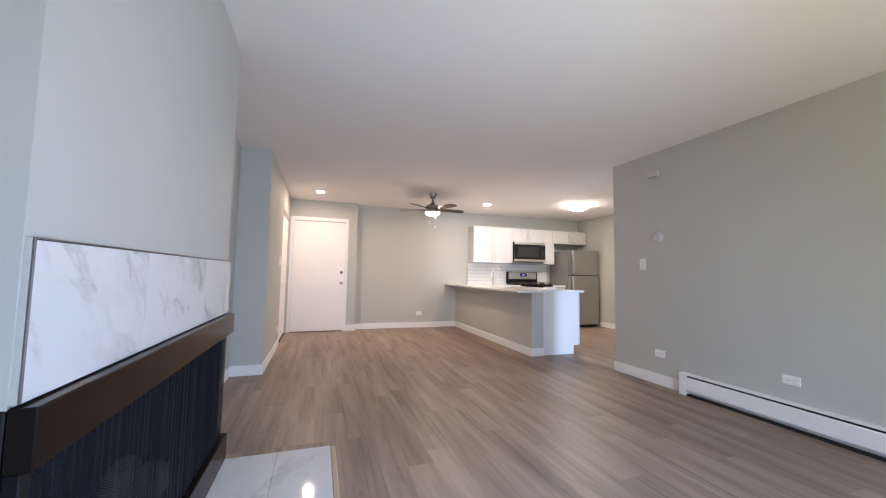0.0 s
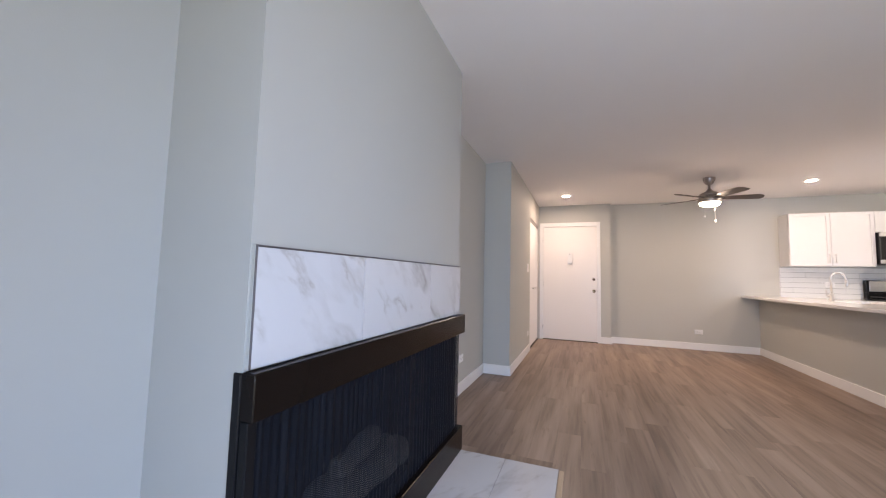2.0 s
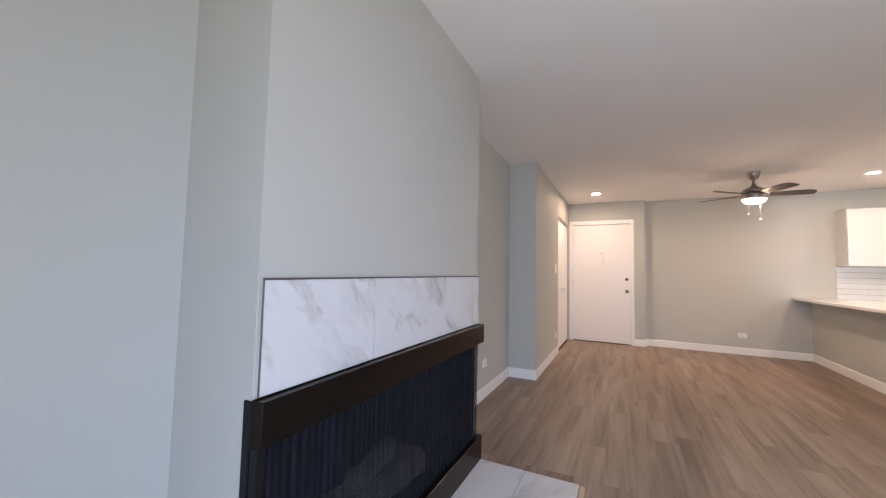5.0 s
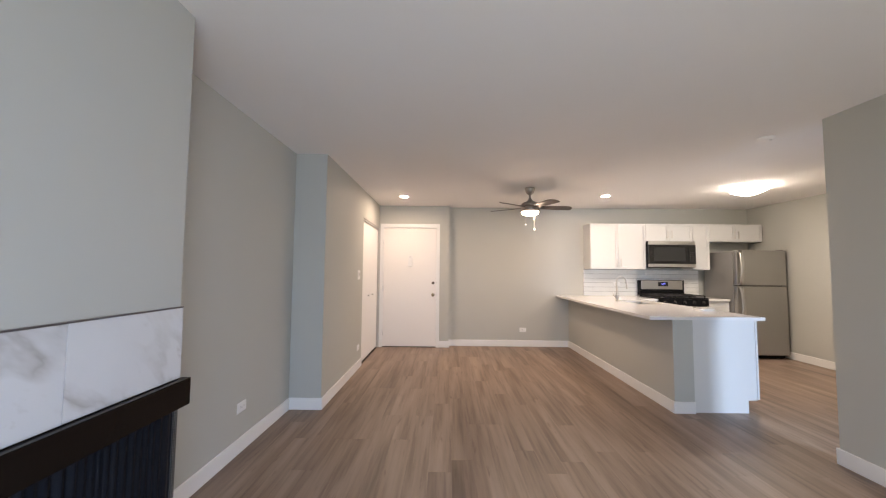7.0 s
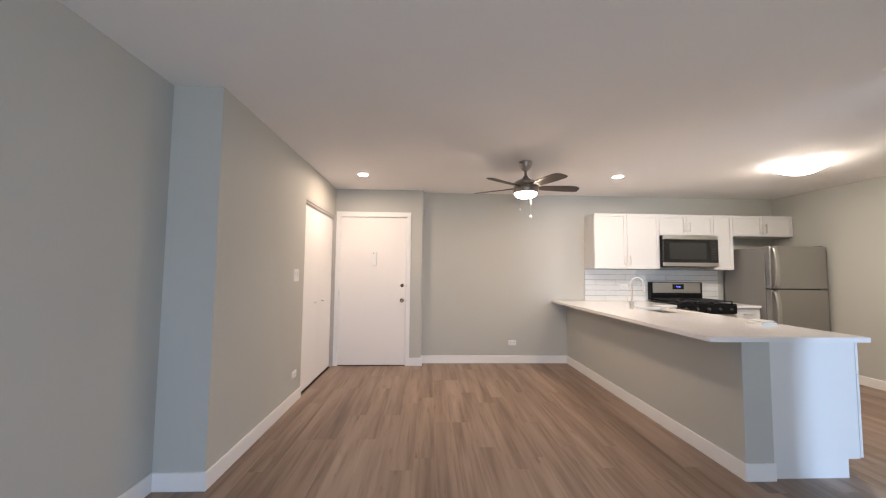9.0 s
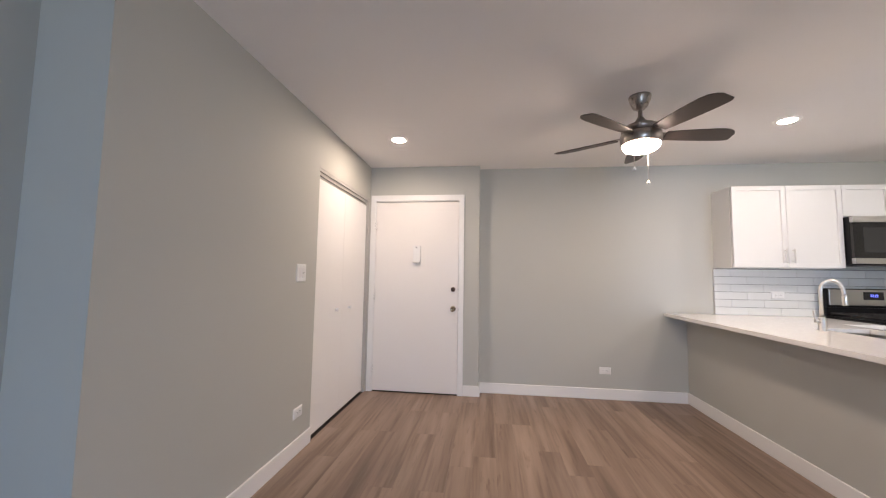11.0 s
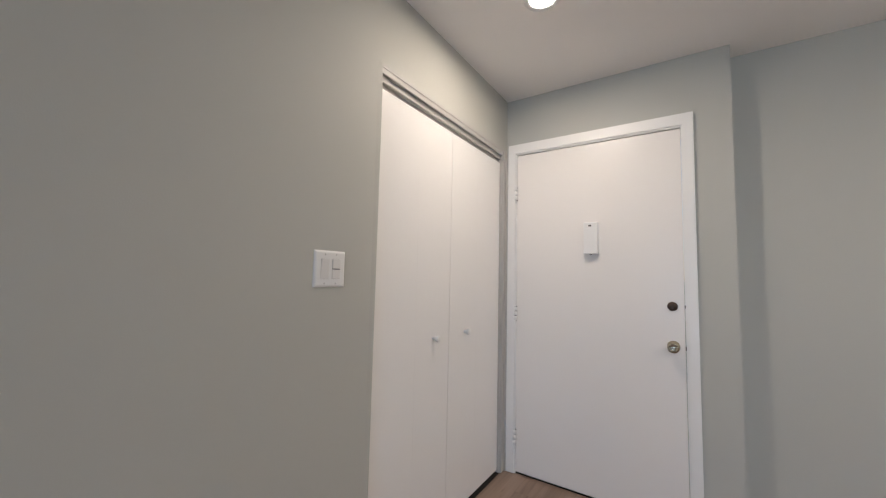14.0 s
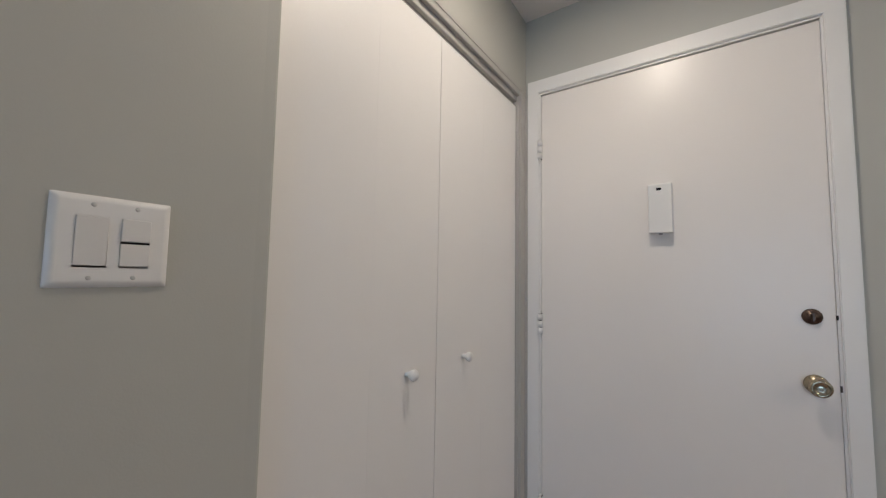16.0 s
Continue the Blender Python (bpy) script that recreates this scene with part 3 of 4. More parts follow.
def switch(at, turn, gangs, label):
    o = thing("light_switch", (0, 0, 0), label, "light switch")
    w = 0.078 + 0.049 * (gangs - 1)
    plate_parts(o, w, 0.122)
    xs = [-0.023, 0.023] if gangs == 2 else [0.0]
    for i, x in enumerate(xs):
        part("frame_gap", boxes([(x - 0.0168, x + 0.0168, -0.0068, -0.0055, -0.0350, 0.0338)]), DIM, o)
        if i == 1:
            p = part("rocker", boxes([(x - 0.0165, x + 0.0165, -0.0105, -0.006, 0.0015, 0.033)], 0.0012, 2), ROCKER, o)
            part("rocker", boxes([(x - 0.0165, x + 0.0165, -0.0088, -0.006, -0.033, -0.0015)], 0.0012, 2), ROCKER, o)
            part("dimmer_slot", boxes([(x - 0.0162, x + 0.0162, -0.0072, -0.0062, -0.0014, 0.0014)]), BLACK, o)
        else:
            bm = boxes([(x - 0.0165, x + 0.0165, -0.0085, -0.006, -0.033, 0.033)], 0.0012, 2)
            for v in bm.verts:
                if v.co.y < -0.007:
                    v.co.y -= 0.0016 * v.co.z / 0.033
            part("rocker", bm, ROCKER, o)
    screws(o, [(x, z) for x in xs for z in (-0.0485, 0.0485)])
    o.matrix_basis = pose(*at, 0, 0, turn)
    return o


outlet((2.022, 7.0778, 0.286), 0, "white duplex outlet mounted sideways on the dining wall")
outlet((-0.4948, 5.512, 0.280), 90, "white duplex outlet mounted sideways beside the closet")
outlet((-0.7998, 3.305, 0.318), 90, "white duplex outlet mounted sideways beside the fireplace")
outlet((3.4098, 2.648, 0.316), -90, "white duplex outlet mounted sideways on the living room wall")
outlet((3.4098, 1.545, 0.350), -90, "white duplex outlet mounted sideways above the baseboard heater")
outlet((3.668, 7.0638, 1.10), 0, "white duplex outlet mounted sideways on the tiled backsplash")
switch((-0.4948, 5.478, 1.245), 90, 2, "white two-gang switch plate with rocker and dimmer")
switch((3.4098, 2.838, 1.243), -90, 1, "white single rocker switch plate")

th = thing("thermostat", (3.41, 2.634, 1.52), "round white wall thermostat", "thermostat")
bm = bmesh.new()
lathe(bm, [(0, 0), (0.056, 0), (0.056, 0.010), (0.050, 0.012), (0.048, 0.030), (0.040, 0.036), (0, 0.037)], (3.4098, 2.634, 1.52), 36, pose(0, 0, 0, 0, -90, 0))
part("dial_body", bm, DIM, th)
part("pointer", boxes([(3.369, 3.3735, 2.630, 2.638, 1.515, 1.553)], 0.001), SCREW, th)
det = thing("door_bell_box", (3.40, 2.667, 2.17), "small white rectangular bell box high on the wall", "bell box")
part("case", boxes([(3.372, 3.4098, 2.605, 2.729, 2.172, 2.240)], 0.006, 2), DIM, det)
for k in range(4):
    part("grille_slot", boxes([(3.3712, 3.3728, 2.620, 2.714, 2.187 + 0.012 * k, 2.191 + 0.012 * k)]), SCREW, det)
sm = thing("smoke_detector", (3.335, 3.624, 2.40), "white round smoke detector on the ceiling", "smoke detector")
bm = bmesh.new()
lathe(bm, [(0, 0), (0.052, 0), (0.058, 0.006), (0.060, 0.013), (0.064, 0.015), (0.064, 0.022), (0, 0.022)], (3.335, 3.624, 2.4178), 40)
part("housing", bm, CEIL, sm)
bm = bmesh.new()
lathe(bm, [(0, 0), (0.011, 0), (0.012, 0.003), (0, 0.003)], (3.350, 3.600, 2.4155), 18)
part("test_button", bm, SCREW, sm)

# ---- baseboard heater ----
he = thing("baseboard_heater", (3.375, 0.45, 0.0), "long white metal baseboard heater along the living room wall", "heater")


def sweep_y(poly, y0, y1):
    bm = bmesh.new()
    a = [bm.verts.new((x, y0, z)) for x, z in poly]
    b = [bm.verts.new((x, y1, z)) for x, z in poly]
    n = len(poly)
    for i in range(n):
        bm.faces.new((a[i], a[(i + 1) % n], b[(i + 1) % n], b[i]))
    bm.faces.new(a[::-1])
    bm.faces.new(b)
    return bm


part("back_plate", boxes([(3.402, 3.4098, -1.04, 2.33, 0.0, 0.196)]), TRIM, he)
part("top_hood", sweep_y([(3.402, 0.188), (3.402, 0.196), (3.352, 0.196), (3.347, 0.192), (3.347, 0.186), (3.352, 0.188)], -1.04, 2.33), TRIM, he)
part("front_panel", sweep_y([(3.345, 0.050), (3.345, 0.160), (3.352, 0.170), (3.354, 0.168), (3.349, 0.158), (3.349, 0.050)], -1.04, 2.33), TRIM, he)
# solid block for the fins, near-black so the slot under the hood looks shaded
part("fin_shade_block", boxes([(3.358, 3.401, -1.03, 2.325, 0.060, 0.1845)]), GAPSHADE, he, "heating fins as one block, black for the slot's shade")
# dark strip painting the shade below the front panel
part("base_shade", boxes([(3.352, 3.402, -1.04, 2.33, 0.0, 0.012)]), GAPSHADE, he)
part("end_cap", boxes([(3.342, 3.4098, 2.33, 2.398, 0.0, 0.199)], 0.004, 2), TRIM, he)


# ---- kitchen ----
def bar_handle(owner, x, y, z, length, axis):
    """Square-bar pull standing off a face that looks to -y."""
    bm = bmesh.new()
    h = length / 2
    if axis == "z":
        box(bm, x - 0.005, x + 0.005, y - 0.034, y - 0.024, z - h, z + h, 0.002, 2)
        for s in (-0.75, 0.75):
            box(bm, x - 0.004, x + 0.004, y - 0.026, y, z + s * h - 0.004, z + s * h + 0.004)
    else:
        box(bm, x - h, x + h, y - 0.034, y - 0.024, z - 0.005, z + 0.005, 0.002, 2)
        for s in (-0.75, 0.75):
            box(bm, x + s * h - 0.004, x + s * h + 0.004, y - 0.026, y, z - 0.004, z + 0.004)
    part("handle", bm, NICKEL, owner, "brushed nickel bar handle")


def recess(bm, way, rail, depth=0.010):
    """Sinks the middle of the face that looks that way, and eases the outer edges."""
    bm.normal_update()
    front = [f for f in bm.faces if f.normal.dot(way) > 0.9]
    bmesh.ops.inset_individual(bm, faces=front, thickness=rail)
    bmesh.ops.inset_individual(bm, faces=front, thickness=0.0012)
    bmesh.ops.translate(bm, vec=-depth * way, verts=front[0].verts[:])
    outer = [e for e in bm.edges if len(e.link_faces) == 2 and e.calc_face_angle(0) > 1.5]
    bmesh.ops.bevel(bm, geom=outer, offset=0.0014, segments=1, affect="EDGES")


def shaker(owner, name, x0, x1, z0, z1, y, handle=None, rail=0.058):
    """Shaker front looking to -y: frame proud of a recessed centre panel."""
    bm = boxes([(x0, x1, y, y + 0.020, z0, z1)])
    recess(bm, Vector((0, -1, 0)), min(rail, (z1 - z0) * 0.28))
    d = part(name, bm, CABINET, owner)
    if handle:
        bar_handle(d, handle[0], y, handle[1], handle[2], handle[3])
    return d


def upper(x0, x1, z0, z1, doors, handle_len, label):
    c = thing("wall_cabinet", ((x0 + x1) / 2, 6.93, z0), label, "kitchen cabinet", "upper kitchen cabinets")
    part("body", boxes([(x0 + 0.0008, x1 - 0.0008, 6.799, 7.0776, z0, z1)], 0.001), CABINET, c)
    w = (x1 - x0) / doors
    for i in range(doors):
        a, b = x0 + i * w + 0.0020, x0 + (i + 1) * w - 0.0020
        hx = b - 0.032 if i == 0 else a + 0.032
        hz = z0 + 0.05 + handle_len / 2
        shaker(c, "cabinet_door", a, b, z0 + 0.006, z1 - 0.003, 6.766, (hx, hz, handle_len, "z") if handle_len else None)
    return c


upper(3.102, 4.034, 1.360, 2.135, 2, 0.13, "white two-door shaker wall cabinet over the counter")
upper(4.034, 4.818, 1.836, 2.135, 2, 0.13, "short white two-door shaker wall cabinet over the microwave")
upper(4.818, 5.098, 1.360, 2.135, 1, 0, "narrow white shaker wall cabinet beside the microwave")
upper(5.098, 5.985, 1.836, 2.135, 2, 0.13, "short white two-door shaker wall cabinet over the fridge")

mw = thing("microwave", (4.40, 6.87, 1.40), "stainless over-range microwave with a dark window", "microwave")
part("case", boxes([(4.040, 4.812, 6.72, 7.0776, 1.396, 1.832)], 0.003), BLACK, mw)
part("top_vent", boxes([(4.040, 4.812, 6.690, 6.7195, 1.776, 1.832)], 0.003, 2), STEEL, mw, "stainless vent strip")
mwd = part("door", boxes([(4.040, 4.690, 6.688, 6.7195, 1.456, 1.774)], 0.003, 2), DGLASS, mw, "black glass door")
part("window", boxes([(4.115, 4.640, 6.6862, 6.6885, 1.505, 1.728)], 0.001), MWGLASS, mwd, "grey mesh window")
part("control_panel", boxes([(4.693, 4.812, 6.688, 6.7195, 1.456, 1.774)], 0.003, 2), DGLASS, mw, "black control panel")
part("bottom_strip", boxes([(4.040, 4.812, 6.686, 6.7195, 1.404, 1.454)], 0.003, 2), STEEL, mw, "stainless lower strip")
bm = bmesh.new()
for r in range(5):
    for c in range(3):
        box(bm, 4.712 + 0.028 * c, 4.730 + 0.028 * c, 6.6868, 6.6885, 1.50 + 0.034 * r, 1.516 + 0.034 * r)
part("keypad", bm, KEYPAD, mw)
part("grease_filter", boxes([(4.12, 4.42, 6.76, 7.00, 1.389, 1.397), (4.45, 4.75, 6.76, 7.00, 1.389, 1.397)], 0.002), GUN, mw)

# tiled backsplash
splash = structure("backsplash", boxes([(3.092, 5.10, 7.0705, 7.0776, 0.896, 1.3595)]), GROUT, "white glazed subway tile backsplash in running bond", "backsplash")
part("edge_trim", boxes([(3.086, 3.092, 7.0645, 7.0776, 0.896, 1.356)], 0.001), NICKEL, splash)

# peninsula counter and base cabinets
Z0, Z1 = 0.865, 0.896
ct = thing("countertop", (3.2, 5.6, Z0), "white quartz countertop with a sink cut-out, on the peninsula", "countertop")
SX0, SX1, SY0, SY1 = 3.225, 3.600, 5.52, 6.12
bm = bmesh.new()
xs = [2.605, SX0, SX1, 3.690, 4.020]
ys = [4.115, SY0, SY1, 6.425, 7.0700]
cell = {}
for iz, z in enumerate((Z0, Z1)):
    for i, x in enumerate(xs):
        for j, y in enumerate(ys):
            cell[i, j, iz] = bm.verts.new((x, y, z))
full = {(i, j) for i in range(4) for j in range(4) if not (i == 1 and j == 1) and not (i == 3 and j < 3)}
for i, j in full:
    bm.faces.new([cell[i, j, 1], cell[i + 1, j, 1], cell[i + 1, j + 1, 1], cell[i, j + 1, 1]])
    bm.faces.new([cell[i, j, 0], cell[i, j + 1, 0], cell[i + 1, j + 1, 0], cell[i + 1, j, 0]])
    for (di, dj), (p, q) in {(-1, 0): ((i, j), (i, j + 1)), (1, 0): ((i + 1, j), (i + 1, j + 1)), (0, -1): ((i, j), (i + 1, j)), (0, 1): ((i, j + 1), (i + 1, j + 1))}.items():
        if (i + di, j + dj) not in full:
            bm.faces.new([cell[p[0], p[1], 0], cell[q[0], q[1], 0], cell[q[0], q[1], 1], cell[p[0], p[1], 1]])
for v in [v for v in bm.verts if not v.link_faces]:
    bm.verts.remove(v)
bmesh.ops.recalc_face_normals(bm, faces=bm.faces[:])
rim = [e for e in bm.edges if len(e.link_faces) == 2 and e.calc_face_angle(0) > 1.0]
bmesh.ops.bevel(bm, geom=rim, offset=0.0025, segments=2, affect="EDGES")
part("slab", bm, QUARTZ, ct)
ct2 = thing("countertop", (4.98, 6.75, Z0), "short white quartz countertop between range and fridge", "countertop")
part("slab", boxes([(4.800, 5.150, 6.425, 7.0700, Z0, Z1)], 0.0025, 2), QUARTZ, ct2)

sink = thing("sink", ((SX0 + SX1) / 2, (SY0 + SY1) / 2, 0.66), "stainless undermount sink in the peninsula counter", "sink")
bm = bmesh.new()
e = 0.008
box(bm, SX0 - e, SX1 + e, SY0 - e, SY1 + e, 0.655, 0.662)
box(bm, SX0 - e, SX0, SY0 - e, SY1 + e, 0.662, 0.8646)
box(bm, SX1, SX1 + e, SY0 - e, SY1 + e, 0.662, 0.8646)
box(bm, SX0, SX1, SY0 - e, SY0, 0.662, 0.8646)
box(bm, SX0, SX1, SY1, SY1 + e, 0.662, 0.8646)
part("basin", bm, STEEL, sink)
bm = bmesh.new()
lathe(bm, [(0, 0.001), (0.030, 0.001), (0.042, 0.004), (0.045, 0.0)], ((SX0 + SX1) / 2, 5.82, 0.6625), 28)
part("drain", bm, NICKEL, sink)

fc = thing("faucet", (3.150, 5.95, Z1), "brushed nickel gooseneck faucet with a side lever", "faucet")
bm = bmesh.new()
lathe(bm, [(0, 0), (0.027, 0), (0.026, 0.006), (0.022, 0.012), (0.0215, 0.085), (0.018, 0.095), (0, 0.095)], (3.150, 5.95, Z1), 28)
part("base", bm, NICKEL, fc)
bm = bmesh.new()
arc = [(3.150, 5.95, 0.985), (3.150, 5.95, 1.175)]
for k in range(1, 15):
    a = math.pi * k / 15
    arc.append((3.150 + 0.068 * (1 - math.cos(a)), 5.95 - 0.006 * (1 - math.cos(a)), 1.175 + 0.072 * math.sin(a)))
arc += [(3.288, 5.938, 1.165), (3.290, 5.938, 1.14)]
tube(bm, arc, 0.0115, 14)
part("spout", bm, NICKEL, fc)
bm = bmesh.new()
tube(bm, [(3.2895, 5.938, 1.148), (3.291, 5.938, 1.135), (3.293, 5.938, 1.085), (3.2935, 5.938, 1.075)], [0.0125, 0.0155, 0.016, 0.013], 16)
part("spray_head", bm, NICKEL, fc)
bm = bmesh.new()
tube(bm, [(3.132, 5.95, 0.958), (3.105, 5.95, 0.960)], 0.012, 12)
tube(bm, [(3.108, 5.95, 0.962), (3.103, 5.95, 0.985), (3.097, 5.95, 1.035)], [0.006, 0.006, 0.0045], 10)
part("lever", bm, NICKEL, fc)

bk = thing("paper_stack", (3.57, 4.73, Z1), "small white folded leaflets on the countertop", "leaflets")
part("sheet", boxes([(3.47, 3.60, 4.66, 4.80, Z1 + 0.0005, Z1 + 0.016)], 0.001), PLASTIC, bk)
p2 = part("sheet", boxes([(3.50, 3.64, 4.70, 4.82, Z1 + 0.0162, Z1 + 0.026)], 0.001), DIM, bk)
p2.rotation_euler.z = 0.22


def side_front(owner, name, y0, y1, z0, z1):
    """Shaker front on the kitchen side of the peninsula, looking to +x."""
    x = 3.638
    bm = boxes([(x - 0.019, x, y0, y1, z0, z1)])
    recess(bm, Vector((1, 0, 0)), min(0.058, (z1 - z0) * 0.28))
    d = part(name, bm, CABINET, owner)
    bm = bmesh.new()
    ym, zm = (y0 + y1) / 2, (z0 + z1) / 2
    box(bm, x + 0.024, x + 0.034, ym - 0.065, ym + 0.065, zm - 0.005, zm + 0.005, 0.002, 2)
    for s in (-0.05, 0.05):
        box(bm, x, x + 0.026, ym + s - 0.004, ym + s + 0.004, zm - 0.004, zm + 0.004)
    part("handle", bm, NICKEL, d, "brushed nickel bar handle")


for k, (y0, y1, label) in enumerate(((4.150, 4.75, "white shaker base cabinet with a plain end panel"), (4.75, 5.40, "white shaker base cabinet in the peninsula"), (5.40, 6.42, "white shaker sink base cabinet in the peninsula"))):
    c = thing("base_cabinet", (3.33, (y0 + y1) / 2, 0), label, "kitchen cabinet", "base kitchen cabinets")
    top = 0.650 if k == 2 else 0.8645
    part("body", boxes([(3.0155, 3.608, y0 + 0.0005 + (0.018 if k == 0 else 0), y1 - 0.0005, 0.118, top)]), CABINET, c)
    part("toe_kick", boxes([(3.0155, 3.515, y0 + 0.018, y1 - 0.0005, 0.0, 0.1175)]), CABINET, c)
    if k == 0:
        bm = boxes([(3.0155, 3.528, y0 - 0.002, y0 + 0.018, 0.0, 0.1185), (3.0155, 3.610, y0 - 0.002, y0 + 0.018, 0.1185, 0.8645)])
        part("end_panel", bm, CABINET, c, "plain white end panel")
    side_front(c, "drawer_front", y0 + 0.002, y1 - 0.002, 0.668, 0.858)
    side_front(c, "cabinet_door", y0 + 0.002, y1 - 0.002, 0.122, 0.664)
for x0, x1, label in ((3.64, 4.018, "white shaker corner base cabinet beside the range"), (4.802, 5.150, "white shaker drawer base cabinet between range and fridge")):
    c = thing("base_cabinet", ((x0 + x1) / 2, 6.75, 0), label, "kitchen cabinet", "base kitchen cabinets")
    part("body", boxes([(x0 + 0.0005, x1 - 0.0005, 6.470, 7.0776, 0.118, 0.8645)]), CABINET, c)
    part("toe_kick", boxes([(x0 + 0.0005, x1 - 0.0005, 6.54, 7.0776, 0.0, 0.1175)]), CABINET, c)
    shaker(c, "drawer_front", x0 + 0.003, x1 - 0.003, 0.700, 0.858, 6.449, ((x0 + x1) / 2, 0.779, 0.13, "x"), 0.045)
    shaker(c, "cabinet_door", x0 + 0.003, x1 - 0.003, 0.122, 0.696, 6.449, (x0 + 0.04, 0.60, 0.13, "z"), 0.050)

# ---- gas range ----
rg = thing("gas_range", (4.41, 6.72, 0), "stainless and black gas range with a blue clock", "range")
RX0, RX1 = 4.025, 4.795
part("body", boxes([(RX0, RX1, 6.44, 7.05, 0.04, 0.900)], 0.003), BLACK, rg)
part("cooktop", boxes([(RX0, RX1, 6.40, 6.99, 0.900, 0.918)], 0.004, 2), BLACK, rg, "black enamel cooktop")
part("control_strip", boxes([(RX0, RX1, 6.395, 6.4395, 0.790, 0.8995)], 0.006, 2), BLACK, rg)
part("oven_door", boxes([(RX0 + 0.004, RX1 - 0.004, 6.400, 6.4395, 0.220, 0.782)], 0.004, 2), STEEL, rg, "stainless oven door")
part("oven_window", boxes([(4.14, 4.68, 6.3985, 6.402, 0.34, 0.62)], 0.001), DGLASS, rg)
part("oven_handle", tube(bmesh.new(), [(4.07, 6.355, 0.735), (4.75, 6.355, 0.735)], 0.012, 14), STEEL, rg)
part("drawer", boxes([(RX0 + 0.004, RX1 - 0.004, 6.402, 6.4395, 0.055, 0.214)], 0.004, 2), STEEL, rg)
bm = boxes([(RX0, RX1, 6.985, 7.055, 0.918, 1.000)], 0.004, 2)
box(bm, RX0, RX0 + 0.030, 6.985, 7.055, 1.0, 1.178, 0.006, 2)
box(bm, RX1 - 0.030, RX1, 6.985, 7.055, 1.0, 1.178, 0.006, 2)
box(bm, RX0 + 0.03, RX1 - 0.03, 7.0, 7.055, 1.0, 1.178)
part("back_guard", bm, BLACK, rg, "black enamel back guard")
part("control_face", boxes([(RX0 + 0.031, RX1 - 0.031, 6.980, 7.0, 1.020, 1.170)], 0.004, 2), STEEL, rg, "stainless control face")
cl = part("clock", boxes([(4.345, 4.515, 6.976, 6.981, 1.075, 1.150)], 0.002), DGLASS, rg, "black clock window")
bm = bmesh.new()
for x in (4.402, 4.418, 4.438, 4.454):
    for dx0, dx1, dz0, dz1 in ((0, 0.010, 0, 0.003), (0, 0.010, 0.010, 0.013), (0, 0.010, 0.020, 0.023), (0, 0.003, 0.003, 0.010), (0.007, 0.010, 0.013, 0.020)):
        box(bm, x + dx0, x + dx1, 6.9748, 6.9758, 1.104 + dz0, 1.104 + dz1)
part("digits", bm, BLUE, cl, "glowing blue clock digits")
for i in range(5):
    bm = bmesh.new()
    lathe(bm, [(0, 0), (0.024, 0), (0.022, 0.020), (0.018, 0.026), (0, 0.027)], (4.11 + 0.15 * i, 6.3948, 0.845), 22, FACE)
    part("knob", bm, IRON, rg)
for i, x0 in enumerate((4.045, 4.288, 4.531)):
    bm = bmesh.new()
    x1 = x0 + 0.236
    for x in (x0 + 0.008, (x0 + x1) / 2, x1 - 0.008):
        box(bm, x - 0.006, x + 0.006, 6.43, 6.965, 0.940, 0.954, 0.002)
    for y in (6.436, 6.57, 6.70, 6.83, 6.959):
        box(bm, x0, x1, y - 0.006, y + 0.006, 0.938, 0.952, 0.002)
    for x in (x0 + 0.010, x1 - 0.010):
        for y in (6.436, 6.959):
            box(bm, x - 0.008, x + 0.008, y - 0.008, y + 0.008, 0.9182, 0.945)
    part("grate", bm, IRON, rg, "cast iron burner grate")
for x, y in ((4.163, 6.56), (4.163, 6.84), (4.406, 6.70), (4.649, 6.56), (4.649, 6.84)):
    bm = bmesh.new()
    lathe(bm, [(0, 0), (0.048, 0), (0.046, 0.008), (0.036, 0.010), (0.034, 0.016), (0, 0.018)], (x, y, 0.9182), 24)
    part("burner", bm, IRON, rg)

# ---- refrigerator ----
fr = thing("refrigerator", (5.545, 6.70, 0), "grey stainless top-freezer refrigerator in the kitchen corner", "refrigerator")
FX0, FX1 = 5.168, 5.930
part("cabinet", boxes([(FX0 + 0.003, FX1 - 0.003, 6.385, 7.03, 0.045, 1.655)], 0.006, 2), FRIDGESIDE, fr, "dark grey side casing")
part("freezer_door", boxes([(FX0, FX1, 6.300, 6.378, 1.122, 1.668)], 0.012, 3), FRIDGE, fr, "stainless freezer door")
part("fridge_door", boxes([(FX0, FX1, 6.300, 6.378, 0.060, 1.112)], 0.012, 3), FRIDGE, fr, "stainless fridge door")
part("gasket", boxes([(FX0 + 0.012, FX1 - 0.012, 6.378, 6.386, 0.07, 1.66)]), BLACK, fr)
part("kick_plate", boxes([(FX0 + 0.01, FX1 - 0.01, 6.37, 6.42, 0.008, 0.046)], 0.003), BLACK, fr)
part("hinge_cover", boxes([(FX1 - 0.07, FX1 - 0.01, 6.33, 6.40, 1.6685, 1.680)], 0.004, 2), FRIDGESIDE, fr)
for z0, z1 in ((1.135, 1.655), (0.52, 1.098)):
    bm = bmesh.new()
    pts, rad = [], []
    for k in range(17):
        s = k / 16
        pts.append((FX0 + 0.050, 6.297 - 0.050 * math.sin(math.pi * s) ** 0.55, z0 + (z1 - z0) * s))
        rad.append(0.0125)
    tube(bm, pts, rad, 14)
    for v in bm.verts:
        v.co.x = FX0 + 0.050 + (v.co.x - FX0 - 0.050) * 2.3
    part("handle", bm, STEEL, fr, "curved stainless handle")

